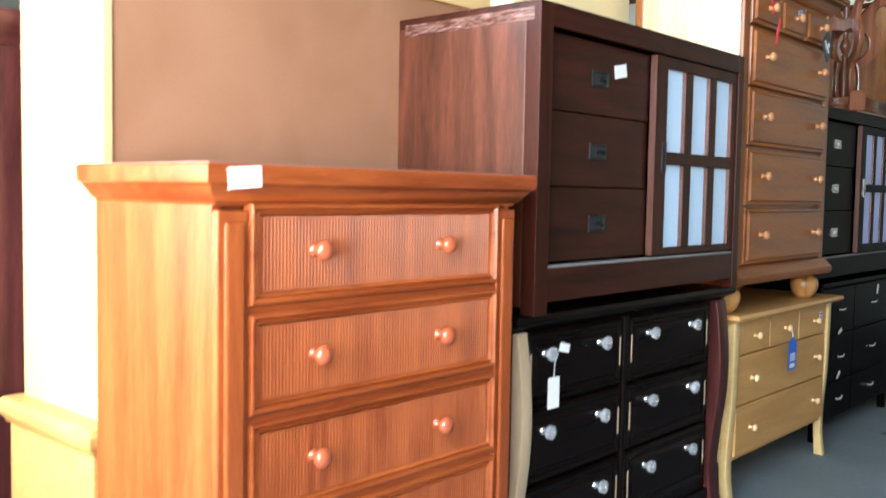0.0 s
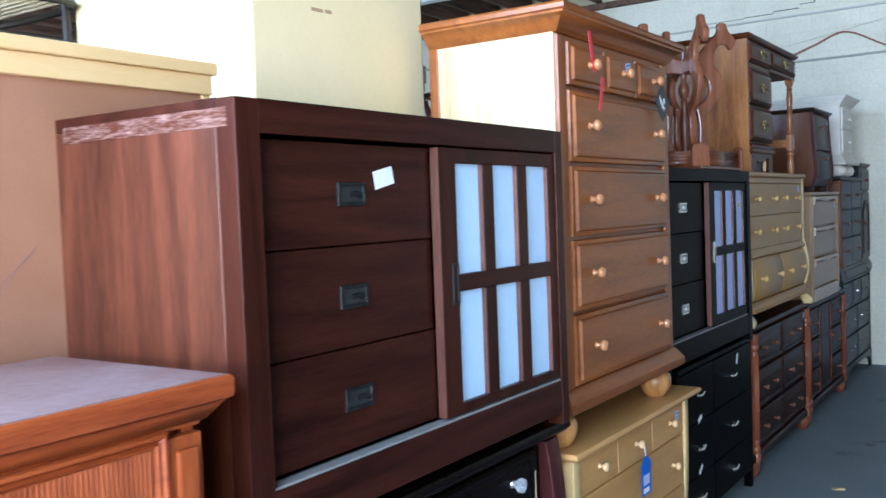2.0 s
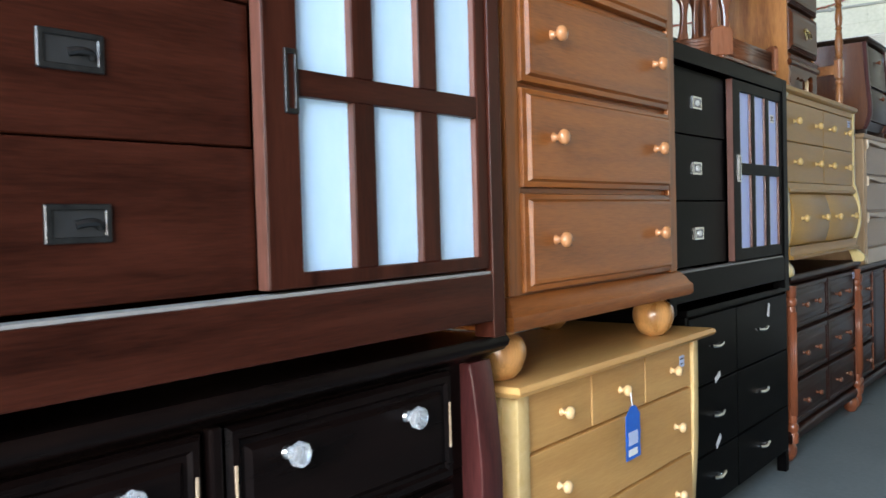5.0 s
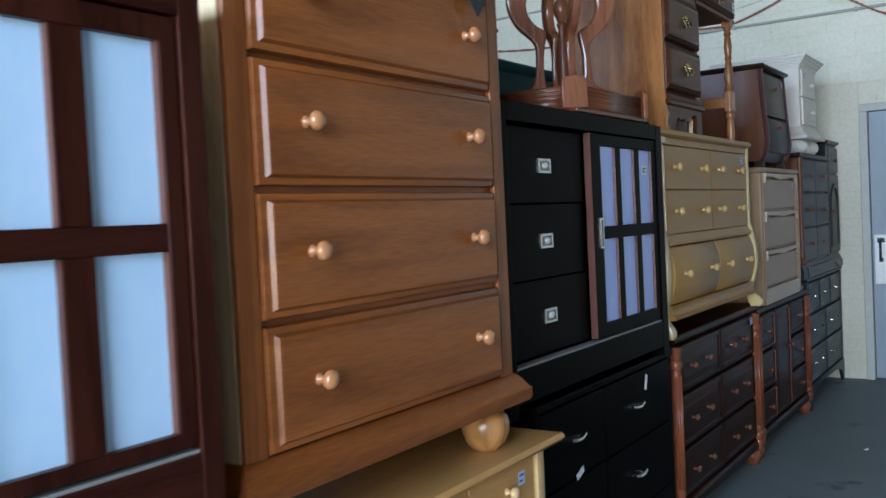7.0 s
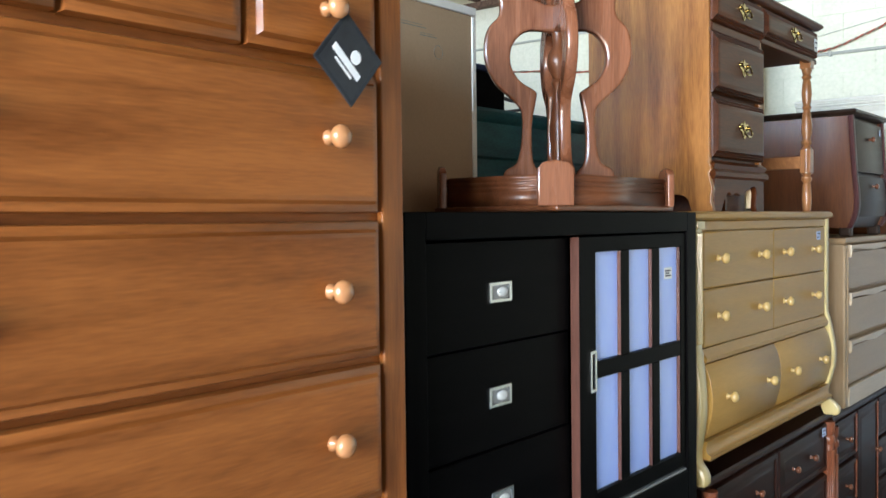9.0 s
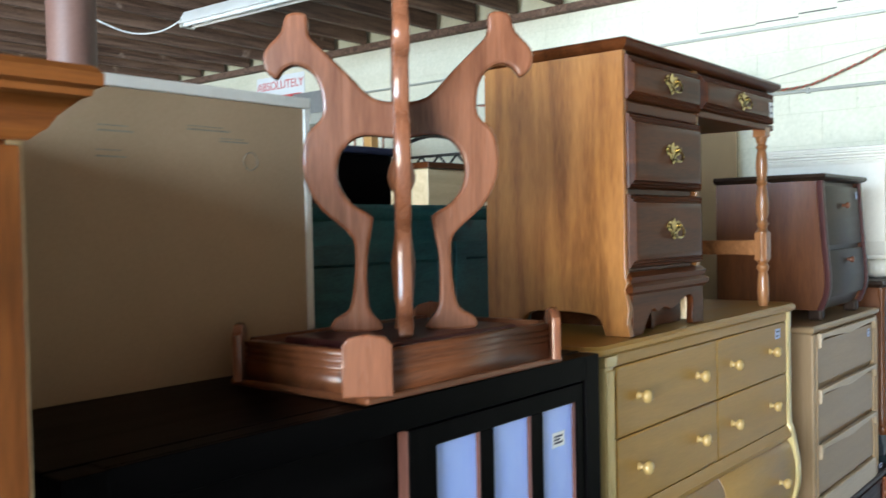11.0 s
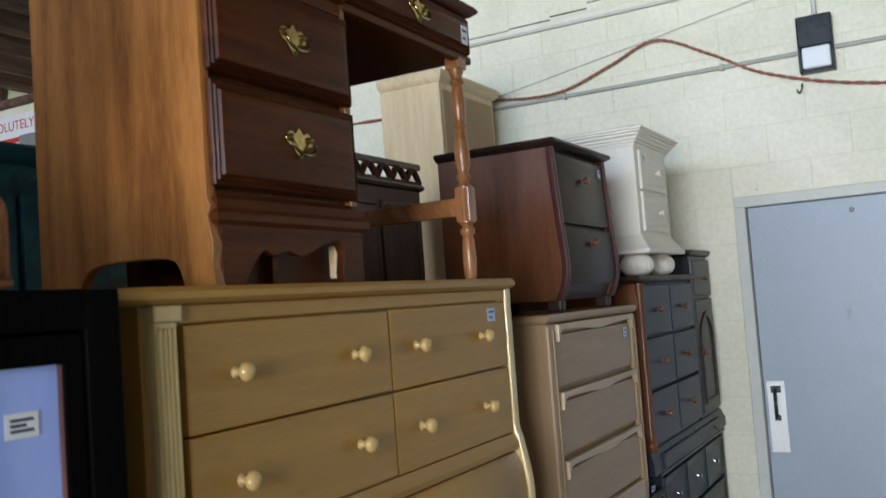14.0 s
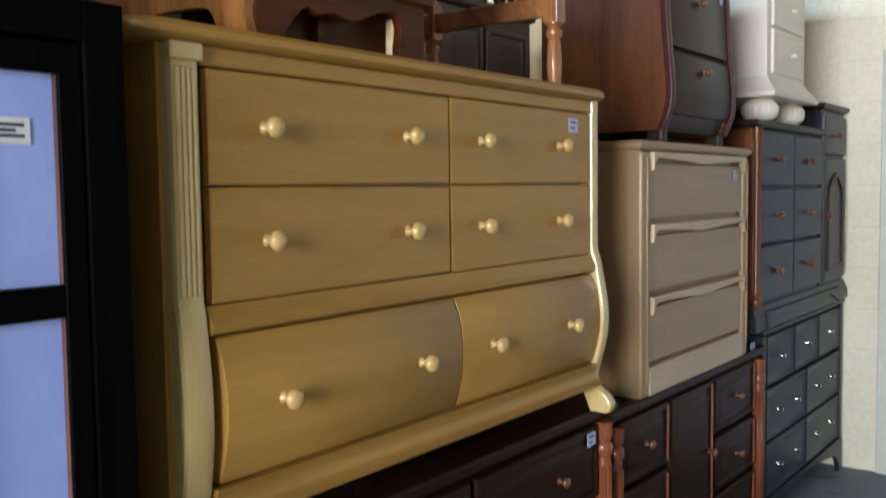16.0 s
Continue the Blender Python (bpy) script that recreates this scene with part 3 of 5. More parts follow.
def sliding_cabinet(name, x, y, z, w, h, d, front, side, label, pull_mat, rail_mat, rs=0.042, left=0.072, right=0.034, split=0.505, lower=0.024, upper=0.037, lift=-0.005, rail=0.065):
    c = thing(name, x, y, z, label, "cabinet", "sliding-door cabinets")
    st = 0.06
    low = 0.13
    # the mahogany cabinet's sides use the copy of the wood coloured as lit
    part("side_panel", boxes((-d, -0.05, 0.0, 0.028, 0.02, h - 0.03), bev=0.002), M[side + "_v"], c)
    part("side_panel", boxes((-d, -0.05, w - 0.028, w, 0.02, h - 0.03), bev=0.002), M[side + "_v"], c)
    part("post", boxes((-0.05, 0.0, 0.0, st, 0.0, h - 0.002), bev=0.002), M[front + "_v"], c)
    part("post", boxes((-0.05, 0.0, w - rs, w, 0.0, h - 0.002), bev=0.002), M[front + "_v"], c)
    part("top", boxes((-d, -0.0505, 0.0, w, h - 0.03, h), (-0.0505, -0.012, st, w - rs, h - 0.02, h - 0.001), bev=0.002), M[front], c)
    part("top_rail", boxes((-0.012, -0.0005, st, w - rs, h - rail, h - 0.001), bev=0.002), M[front], c)
    part("bottom_rail", boxes((-0.04, -0.001, st, w - rs, 0.035, low), bev=0.003), M[front], c)
    part("back_panel", boxes((-d + 0.004, -d + 0.014, 0.03, w - 0.03, 0.03, h - 0.03), bev=0), M[front], c)
    part("bottom_panel", boxes((-d + 0.02, -0.04, 0.03, w - 0.03, 0.06, 0.08), bev=0), M[front], c)
    part("track", boxes((-0.038, -0.006, st, w - rs, low, low + 0.006), bev=0.001), M[rail_mat], c, "worn pale sliding track")
    half = split * w
    z0, z1 = low + 0.012, h - rail - 0.004
    dh = (z1 - z0) / 3
    for i in range(3):
        a = z0 + i * dh
        dr = part("drawer", panel(st + 0.004, half, a + 0.0015, a + dh - 0.0015, ((0.0, -0.06), (0.0, -0.038 - 0.003 * (i % 2)), (0.002, -0.036 - 0.003 * (i % 2)), (0.01, -0.036 - 0.003 * (i % 2)))), M[front], c)
        ring_pull_plate(dr, -0.036 - 0.003 * (i % 2), st + 0.50 * (half - st), a + 0.5 * dh, 0.092 if pull_mat != "steel" else 0.080, 0.050 if pull_mat != "steel" else 0.044, pull_mat)
    a0, a1 = half - 0.002, w - rs - 0.002
    mid = z0 + 0.50 * (z1 - z0) + lift
    dx0, dx1 = -0.030, -0.006
    dd = part("sliding_door", ring(dx0, dx1, a0, a1, z0, z1, left, right, lower, upper), M[front + "_v"], c)
    g0, g1 = a0 + left, a1 - right
    # thin strip colours the door's left edge as if lit
    part("door_edge", boxes((dx0, dx1 - 0.001, a0 - 0.002, a0 - 0.0005, z0 + 0.001, z1 - 0.001), bev=0.0004, seg=1), M["lit_edge"], dd, "reddish strip painting the light on the door edge")
    part("rail", boxes((dx0, dx1 - 0.001, g0, g1, mid - 0.021, mid + 0.021), bev=0.002), M[front], dd)
    bar = 0.052 if front != "black" else 0.042
    gx = dx0 + 0.003 if front != "black" else dx0 + 0.006
    pw = (g1 - g0 - 2 * bar) / 3
    for lo, hi in ((z0 + lower, mid - 0.021), (mid + 0.021, z1 - upper)):
        for k in range(3):
            ya = g0 + k * (pw + bar)
            part("pane", boxes((gx, gx + 0.005, ya - 0.002, ya + pw + 0.002, lo - 0.002, hi + 0.002), bev=0), M["frosted_sky" if front == "black" else "frosted"], dd, "frosted glass pane, blue sky reflection put into its colour")
            if k < 2:
                part("glazing_bar", boxes((dx0, dx1 - 0.001, ya + pw, ya + pw + bar, lo, hi), bev=0.002), M[front + "_v"], dd)
            # thin strip colours the side face right of each pane as if lit
            part("bar_edge", boxes((gx + 0.006, dx1 - 0.003, ya + pw - 0.0016, ya + pw - 0.0004, lo + 0.001, hi - 0.001), bev=0), M["lit_edge"], dd, "reddish strip painting the light on a bar's side")
    part("door_pull", ring(dx1 - 0.001, dx1 + 0.004, g0 - 0.031, g0 - 0.003, mid - 0.05, mid + 0.05, 0.007, 0.007, 0.008, 0.008), M[pull_mat], dd, "metal finger pull")
    return c


def bun_foot(parent, x, y, z, r, h, key):
    prof = [(0.35, 0.0), (0.55, 0.04), (0.80, 0.18), (0.98, 0.42), (1.0, 0.58), (0.92, 0.74), (0.75, 0.84), (0.60, 0.88), (0.66, 0.94), (0.66, 1.0)]
    return part("foot", lathe([(a * r, b * h) for a, b in prof], 22), M[key], parent, "", (x, y, z))


def carcass(parent, w, d, z0, z1, key, y0=0.0, thick=0.022, front=0.0):
    """Sides, back and bottom of a chest, with solid filling behind the drawers."""
    part("side_panel", boxes((-d, front, y0, y0 + thick, z0, z1), bev=0.002), M[key + "_v"], parent)
    part("side_panel", boxes((-d, front, y0 + w - thick, y0 + w, z0, z1), bev=0.002), M[key + "_v"], parent)
    part("body", boxes((-d + 0.004, front - 0.012, y0 + thick, y0 + w - thick, z0 + 0.002, z1 - 0.002), bev=0), M[key], parent)


LIP = ((0.0, -0.012), (0.0, 0.006), (0.004, 0.012), (0.012, 0.013), (0.018, 0.013))
FLAT = ((0.0, -0.012), (0.0, 0.0), (0.002, 0.003), (0.004, 0.0035))
RAISED = ((0.0, -0.012), (0.0, 0.004), (0.006, 0.012), (0.022, 0.014), (0.026, 0.008), (0.034, 0.008), (0.05, 0.013), (0.06, 0.013))

# ---- the tall cherry chest with reeded drawers ----


def reeds(y0, y1, z0, z1, x, pitch=0.0085, high=0.0038):
    k = int((y1 - y0) / pitch)
    outline = [(x - 0.004, y0)]
    for i in range(k):
        a = y0 + (y1 - y0) * i / k
        b = (y1 - y0) / k
        outline += [(x, a), (x + high * 0.8, a + b * 0.25), (x + high, a + b * 0.5), (x + high * 0.8, a + b * 0.75)]
    outline += [(x, y1), (x - 0.004, y1)]
    bm = bmesh.new()
    lo, hi = [bm.verts.new((a, b, z0)) for a, b in outline], [bm.verts.new((a, b, z1)) for a, b in outline]
    for i in range(len(lo) - 1):
        bm.faces.new((lo[i], lo[i + 1], hi[i + 1], hi[i]))
    bmesh.ops.recalc_face_normals(bm, faces=bm.faces[:])
    return bm


a = thing("tall_chest", -1.45, 0.965, 0.0, "reddish cherry wood chest with reeded drawer fronts and round knobs", "chest of drawers")
carcass(a, 0.90, 0.46, 0.08, 1.20, "cherry", front=-0.012)
part("top", moulding(0.90, 0.46, ((0.0, 1.196), (0.004, 1.203), (0.010, 1.205), (0.030, 1.230), (0.036, 1.236), (0.042, 1.238), (0.044, 1.246), (0.044, 1.270), (0.040, 1.275))), M["cherry"], a, "moulded dusty top")
part("top_dust", boxes((-0.455, 0.034, -0.034, 0.934, 1.2745, 1.2765), bev=0), M["dusty"], a, "pale dust on the top")
part("plinth", moulding(0.90, 0.46, ((0.012, 0.0), (0.012, 0.08), (0.006, 0.095), (0.0, 0.10))), M["cherry"], a)
for y0 in (0.0, 0.83):
    part("pilaster", merged(boxes((-0.012, 0.008, y0, y0 + 0.07, 0.10, 1.186), bev=0.003), boxes((0.008, 0.018, y0 + 0.012, y0 + 0.058, 0.12, 1.165), bev=0.006)), M["cherry_v"], a)
for i in range(5):
    z1 = 1.190 - 0.215 * i
    z0 = z1 - 0.176
    part("rail", boxes((-0.02, 0.004, 0.07, 0.83, z0 - 0.030, z0 - 0.010), bev=0.003), M["cherry"], a)
    dr = part("drawer", panel(0.072, 0.828, z0 - 0.012, z1 + 0.010, ((0.0, -0.012), (0.0, 0.012), (0.003, 0.016), (0.008, 0.016), (0.014, 0.006), (0.018, 0.012), (0.024, 0.003), (0.026, 0.002))), M["cherry"], a)
    part("reeded_panel", reeds(0.098, 0.802, z0 + 0.013, z1 - 0.015, 0.003), M["cherry_v"], dr, "fine vertical reeding")
    for y in (0.235, 0.615):
        knob("red", dr, 0.005, y, (z0 + z1) / 2 + 0.004)
label_sheet("paper_label", -1.4055, 1.0, 1.249, 0.075, 0.040, "paper", "torn white paper label stuck on a chest's top edge", tilt=4, lines=0)

SCRATCHES = ((1.83, 1.40, 0.13, 38), (1.90, 1.455, 0.07, 44), (2.00, 1.475, 0.022, 20), (2.02, 1.46, 0.018, 70), (2.03, 1.478, 0.02, 40), (1.86, 1.405, 0.05, 50))
# ---- armoire seen from behind ----
b = thing("armoire", -2.0, 1.03, 0.0, "pine armoire turned round, its brown hardboard back showing", "armoire")
part("base", merged(boxes((-0.46, 0.0, -0.03, 1.41, 0.0, 0.60), bev=0.004), moulding(1.40, 0.46, ((0.03, 0.60), (0.035, 0.61), (0.05, 0.625), (0.055, 0.64), (0.055, 0.655), (0.04, 0.668)), y0=-0.01)), M["maple"], b)
part("side_panel", boxes((-0.44, -0.002, 0.0, 0.025, 0.668, 1.88), bev=0.003), M["pine_v"], b, "pale pine side")
part("side_panel", boxes((-0.44, -0.002, 1.365, 1.39, 0.668, 1.88), bev=0.003), M["pine_v"], b)
part("back_panel", boxes((-0.02, -0.008, 0.025, 1.365, 0.668, 1.84), bev=0), M["hardboard"], b, "brown scuffed hardboard")
part("top_rail", boxes((-0.06, 0.006, -0.002, 1.392, 1.84, 1.888), (-0.08, 0.018, -0.01, 1.402, 1.888, 1.918), bev=0.003), M["pine"], b, "pale raw pine rail")
part("top", boxes((-0.46, -0.08, -0.01, 1.402, 1.888, 1.918), bev=0.003), M["pine"], b)
part("front_frame", boxes((-0.44, -0.42, 0.025, 1.365, 0.668, 1.88), bev=0), M["pine"], b)

for y0, z0, ln, ang in SCRATCHES:
    sc = part("scratch", boxes((0.0, 0.0006, 0.0, ln, -0.0005, 0.0005), bev=0), M["dusty"], b, "pale scratch")
    sc.matrix_local = pose(-0.0078, y0 - 1.03, z0, ang, 0, 0)

dc = thing("dark_cabinet", -2.5, 0.18, 0.0, "dark plum-brown wooden cabinet with a moulded top", "cabinet")
part("body", boxes((-0.5, 0.0, 0.0, 0.99, 0.0, 1.60), bev=0.004), M["plum_v"], dc)
part("top", moulding(0.97, 0.48, ((0.0, 1.60), (0.01, 1.63), (0.03, 1.65), (0.035, 1.67), (0.03, 1.69)), y0=0.01), M["plum"], dc, "moulded dark top")
tall_carton = thing("tall_carton", -2.06, 2.63, 0.0, "tall plain cream-coloured carton standing behind the cabinets", "carton")
part("carton_body", boxes((-0.78, 0.0, 0.0, 0.80, 0.0, 2.75), bev=0.006), M["carton"], tall_carton)
part("print_mark", boxes((0.0005, 0.0018, 0.24, 0.29, 2.13, 2.14), (0.0005, 0.0018, 0.30, 0.33, 2.132, 2.142), bev=0), M["fibreboard"], tall_carton, "faint printed mark")

# patio chair lying on the cabinets behind
pc = thing("patio_chair", -3.05, 2.15, 1.90, "black metal chair with a woven cream seat, stacked high", "chair")
for i in range(15):
    part("strip", tube([(-0.22, 0.02 + 0.03 * i, 0.34), (0.22, 0.02 + 0.03 * i, 0.34)], 0.013, 6), M["rush"], pc, "cream woven strip")
part("frame", merged(tube(smooth_line([(-0.23, 0.0, 0.32), (0.23, 0.0, 0.32), (0.25, 0.23, 0.32), (0.23, 0.46, 0.32), (-0.23, 0.46, 0.32), (-0.25, 0.23, 0.32), (-0.23, 0.0, 0.32)]), 0.014, 8)), M["iron"], pc)
for px, py in ((-0.22, 0.02), (0.22, 0.02), (-0.22, 0.44), (0.22, 0.44)):
    part("leg", tube(smooth_line([(px, py, 0.32), (px * 1.02, py, 0.18), (px * 1.08, py, 0.0)]), 0.013, 8), M["iron"], pc)
part("backrest", merged(tube(smooth_line([(-0.22, 0.02, 0.32), (-0.26, 0.0, 0.55), (-0.27, 0.23, 0.66), (-0.26, 0.46, 0.55), (-0.22, 0.44, 0.32)]), 0.013, 8), *[tube([(-0.25, 0.02, 0.38 + 0.035 * i), (-0.25, 0.44, 0.38 + 0.035 * i)], 0.010, 6) for i in range(6)]), M["rush"], pc)
solo("storage_cabinet", boxes((-3.45, -2.85, 1.45, 2.75, 0.0, 1.90), bev=0.01), M["hutch_red_v"], "plain brown wooden cabinet standing behind the armoire", "cabinet")

# ---- espresso dresser with crystal knobs, and the sliding-door cabinet on it ----
d = thing("crystal_knob_dresser", -1.525, 1.985, 0.0, "near-black wooden dresser with faceted crystal knobs", "dresser")
part("top", moulding(1.30, 0.50, ((0.0, 0.842), (0.008, 0.85), (0.026, 0.858), (0.034, 0.868), (0.036, 0.878), (0.030, 0.89))), M["espresso"], d)
carcass(d, 1.30, 0.48, 0.10, 0.842, "espresso", front=-0.005)
part("plinth", cutout([(0.0, 0.0), (0.10, 0.0), (0.14, 0.06), (0.22, 0.09), (0.65, 0.10), (1.08, 0.09), (1.16, 0.06), (1.20, 0.0), (1.30, 0.0), (1.30, 0.12), (0.0, 0.12)], 0.03, "yz"), M["espresso"], d, "", (-0.03, 0, 0))
part("back_leg", boxes((-0.48, -0.44, 0.0, 0.05, 0.0, 0.10), bev=0.003), M["espresso_v"], d)
part("back_leg", boxes((-0.48, -0.44, 1.25, 1.30, 0.0, 0.10), bev=0.003), M["espresso_v"], d)
S_PROF = smooth_line([(0.010, 0.84), (0.022, 0.76), (0.034, 0.62), (0.030, 0.48), (0.010, 0.32), (0.000, 0.20), (0.010, 0.10), (0.036, 0.02), (0.036, 0.0)], steps=4) + [(-0.05, 0.0), (-0.05, 0.84)]
part("corner_post", cutout(S_PROF, 0.045), M["taupe_trim_v"], d, "pale corner post at the left end", (0, 0.0, 0))
part("corner_post", cutout(S_PROF, 0.075), M["plum_v"], d, "dark red shaped corner post", (0, 1.225, 0))
for c0, c1, ks in ((0.050, 0.555, (0.125, 0.415)), (0.60, 1.165, (0.715, 1.015))):
    for i in range(3):
        z1 = 0.835 - 0.226 * i
        dr = part("drawer", panel(c0, c1, z1 - 0.215, z1, ((0.0, -0.012), (0.0, 0.002), (0.008, 0.010), (0.020, 0.010), (0.026, 0.004), (0.034, 0.004), (0.044, 0.012), (0.06, 0.012))), M["espresso"], d)
        for y in ks:
            kb = knob("crystal", dr, 0.014, y, z1 - 0.062, "faceted clear knob")
            part("backplate", lathe([(0.002, 0.0), (0.013, 0.0), (0.012, 0.004), (0.005, 0.014), (0.002, 0.015)], 12, "x"), M["steel"], kb, "", (-0.004, 0, 0))
part("divider", boxes((-0.012, 0.012, 0.566, 0.589, 0.12, 0.84), bev=0.005), M["espresso_v"], d)
# pale strips paint the highlights along the bevels at the drawer ends
for y0 in (0.060, 0.538, 0.610, 1.148):
    for i in range(3):
        part("edge_wear", boxes((0.009, 0.0115, y0, y0 + 0.006, 0.685 - 0.226 * i, 0.775 - 0.226 * i), bev=0.0008, seg=1), M["taupe_trim_v"], d, "pale strip painting the highlight at a drawer's end")
tg = thing("price_tag", -1.482, 2.115, 0.692, "white card tag hanging from a drawer knob", "price tag")
part("card", boxes((0.0, 0.0012, -0.028, 0.028, -0.075, 0.015), bev=0.0004, seg=1), M["paper"], tg)
part("string", tube([(0.0, 0.0, 0.012), (0.003, 0.002, 0.078)], 0.0012, 5), M["paper"], tg)
label_sheet("paper_label", -1.484, 2.168, 0.786, 0.05, 0.026, "paper", "small white paper label on a dark drawer", tilt=-14, lines=0)

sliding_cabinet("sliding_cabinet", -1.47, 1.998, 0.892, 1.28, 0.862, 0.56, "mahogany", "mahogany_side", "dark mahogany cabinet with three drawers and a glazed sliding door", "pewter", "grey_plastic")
solo("packing_tape", boxes((-1.98, -1.49, 1.9962, 1.9978, 1.700, 1.735), bev=0.0004, seg=1), M["tape"], "strip of clear packing tape on a cabinet side", "tape")
label_sheet("paper_label", -1.505, 2.465, 1.612, 0.070, 0.040, "paper", "white paper label on a dark cabinet drawer", tilt=12, lines=0)

# ---- honey-coloured tall chest on a small maple chest ----
f = thing("small_chest", -1.53, 3.39, 0.0, "small light maple chest with knobs and curved legs", "chest of drawers")
part("top", moulding(1.06, 0.45, ((0.03, 0.742), (0.045, 0.748), (0.052, 0.757), (0.050, 0.765), (0.045, 0.770)), back=0.0), M["maple"], f)
part("body", boxes((-0.44, -0.012, 0.03, 1.03, 0.17, 0.742), bev=0), M["maple"], f)
LEG = smooth_line([(0.012, 0.742), (0.012, 0.60), (0.008, 0.40), (-0.004, 0.22), (-0.002, 0.10), (0.012, 0.0)], steps=4) + [(-0.030, 0.0), (-0.042, 0.2), (-0.045, 0.742)]
part("leg", cutout(LEG, 0.05), M["knob_pale"], f, "pale waxed leg", (0, 0.0, 0))
part("leg", cutout(LEG, 0.04), M["knob_pale"], f, "", (0, 1.02, 0))
SIDE = smooth_line([(0.0, 0.742), (-0.035, 0.62), (-0.042, 0.48), (-0.02, 0.30), (0.0, 0.17)], steps=5) + [(0.03, 0.17), (0.03, 0.742)]
part("bulged_side", cutout(SIDE, 0.40, "yz"), M["knob_pale"], f, "rounded pale side", (-0.43, 0.0, 0))
for y in (0.0, 1.02):
    part("leg", boxes((-0.44, -0.40, y, y + 0.04, 0.0, 0.18), bev=0.004), M["maple_v"], f)
for y0, y1, z0, z1, ks in ((0.055, 0.36, 0.60, 0.735, (0.5,)), (0.365, 0.68, 0.60, 0.735, (0.5,)), (0.685, 1.015, 0.60, 0.735, (0.55,)), (0.055, 1.015, 0.395, 0.593, (0.14, 0.87)), (0.055, 1.015, 0.19, 0.388, (0.14, 0.87))):
    dr = part("drawer", panel(y0, y1, z0, z1, FLAT), M["maple"], f)
    for k in ks:
        knob("maple", dr, 0.003, y0 + k * (y1 - y0), (z0 + z1) / 2)
tg = thing("price_tag", -1.488, 3.905, 0.545, "bright blue card tag hanging from a knob", "price tag")
part("card", cutout([(-0.043, -0.055), (0.043, -0.055), (0.043, 0.060), (0.014, 0.085), (-0.014, 0.085), (-0.043, 0.060)], 0.0014, "yz", 0), M["tag_blue"], tg)
part("print", boxes((0.0016, 0.002, -0.030, 0.024, -0.046, -0.028), bev=0), M["paper"], tg, "white bar of print")
part("print", boxes((0.0016, 0.002, -0.028, 0.028, -0.018, 0.018), bev=0), M["sticker_blue"], tg)
part("string", tube([(0.0, 0.0, 0.083), (-0.006, 0.003, 0.125)], 0.0012, 5), M["paper"], tg)
label_sheet("paper_label", -1.524, 4.33, 0.685, 0.035, 0.035, "sticker_blue", "small pale blue price label on a maple drawer")

e = thing("honey_chest", -1.525, 3.375, 0.770, "tall honey-brown oak chest on turned bun feet", "chest of drawers")
EW, ED = 0.941, 0.47
for px, py in ((-0.055, 0.04), (-0.055, EW - 0.06), (-ED + 0.06, 0.04), (-ED + 0.06, EW - 0.06)):
    bun_foot(e, px, py, 0.0, 0.062, 0.118, "turned_honey")
part("base", moulding(EW, ED, ((0.028, 0.118), (0.034, 0.126), (0.034, 0.150), (0.026, 0.158), (0.018, 0.172), (0.006, 0.186), (0.0, 0.19))), M["honey"], e)
# sides far paler than the honey front: the glare on them is coloured in
part("side_panel", boxes((-ED, -0.012, 0.0, 0.02, 0.188, 1.30), bev=0.002), M["blond_v"], e, "side panel in pale blond, strong light put into its colour")
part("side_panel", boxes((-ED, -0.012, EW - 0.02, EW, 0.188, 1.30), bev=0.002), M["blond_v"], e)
part("back_post", boxes((-ED - 0.002, -ED + 0.035, -0.004, 0.018, 0.19, 1.30), bev=0.004), M["honey_v"], e, "tan back corner post")
part("body", boxes((-ED + 0.004, -0.012, 0.02, EW - 0.02, 0.19, 1.298), bev=0), M["honey"], e)
part("cornice", moulding(EW, ED, ((0.0, 1.296), (0.008, 1.304), (0.014, 1.308), (0.022, 1.322), (0.040, 1.340), (0.048, 1.343), (0.050, 1.350), (0.058, 1.354), (0.058, 1.368), (0.050, 1.376))), M["honey"], e)
for y in (0.012, EW - 0.05):
    part("stile", boxes((-0.01, 0.004, y - 0.012, y + 0.04, 0.19, 1.29), bev=0.003), M["honey_v"], e)
BEV = ((0.0, -0.010), (0.0, 0.006), (0.002, 0.011), (0.009, 0.0145), (0.0135, 0.015), (0.019, 0.0235), (0.026, 0.025))
for i in range(4):
    z0 = 0.196 + 0.235 * i
    dr = part("drawer", panel(0.055, 0.862, z0, z0 + 0.222, BEV), M["honey"], e)
    for y in (0.17, 0.738):
        knob("honey", dr, 0.024, y, z0 + 0.115)
for k in range(3):
    y0 = 0.055 + 0.271 * k
    dr = part("drawer", panel(y0, y0 + 0.262, 1.140, 1.272, BEV), M["honey"], e)
    knob("honey", dr, 0.024, y0 + (0.131, 0.131, 0.140)[k], 1.21)
rib = thing("ribbon", -1.48, 3.56, 1.90, "thin red ribbon tied to a chest knob", "ribbon")
part("strip", moved(boxes((0.0, 0.0015, -0.011, 0.011, -0.005, 0.125), bev=0.0004, seg=1), pose(0.0, -0.012, 0.06, 7, -4, 0)), M["ribbon"], rib)
part("strip", moved(boxes((0.0, 0.0015, -0.011, 0.011, -0.005, 0.10), bev=0.0004, seg=1), pose(0.004, 0.014, -0.06, -9, 3, 0)), M["ribbon"], rib)
label_sheet("paper_label", -1.497, 3.865, 2.005, 0.045, 0.03, "sticker_blue", "small pale blue label on a chest drawer", tilt=10)
hang = thing("hang_tag", -1.478, 4.136, 1.905, "square black card tag hung from a chest knob by a corner", "hang tag")
part("card", moved(boxes((0.0, 0.002, -0.052, 0.052, -0.052, 0.052), bev=0.0006, seg=1), pose(0, 0, 0, 48, 0, 0)), M["tag_black"], hang)
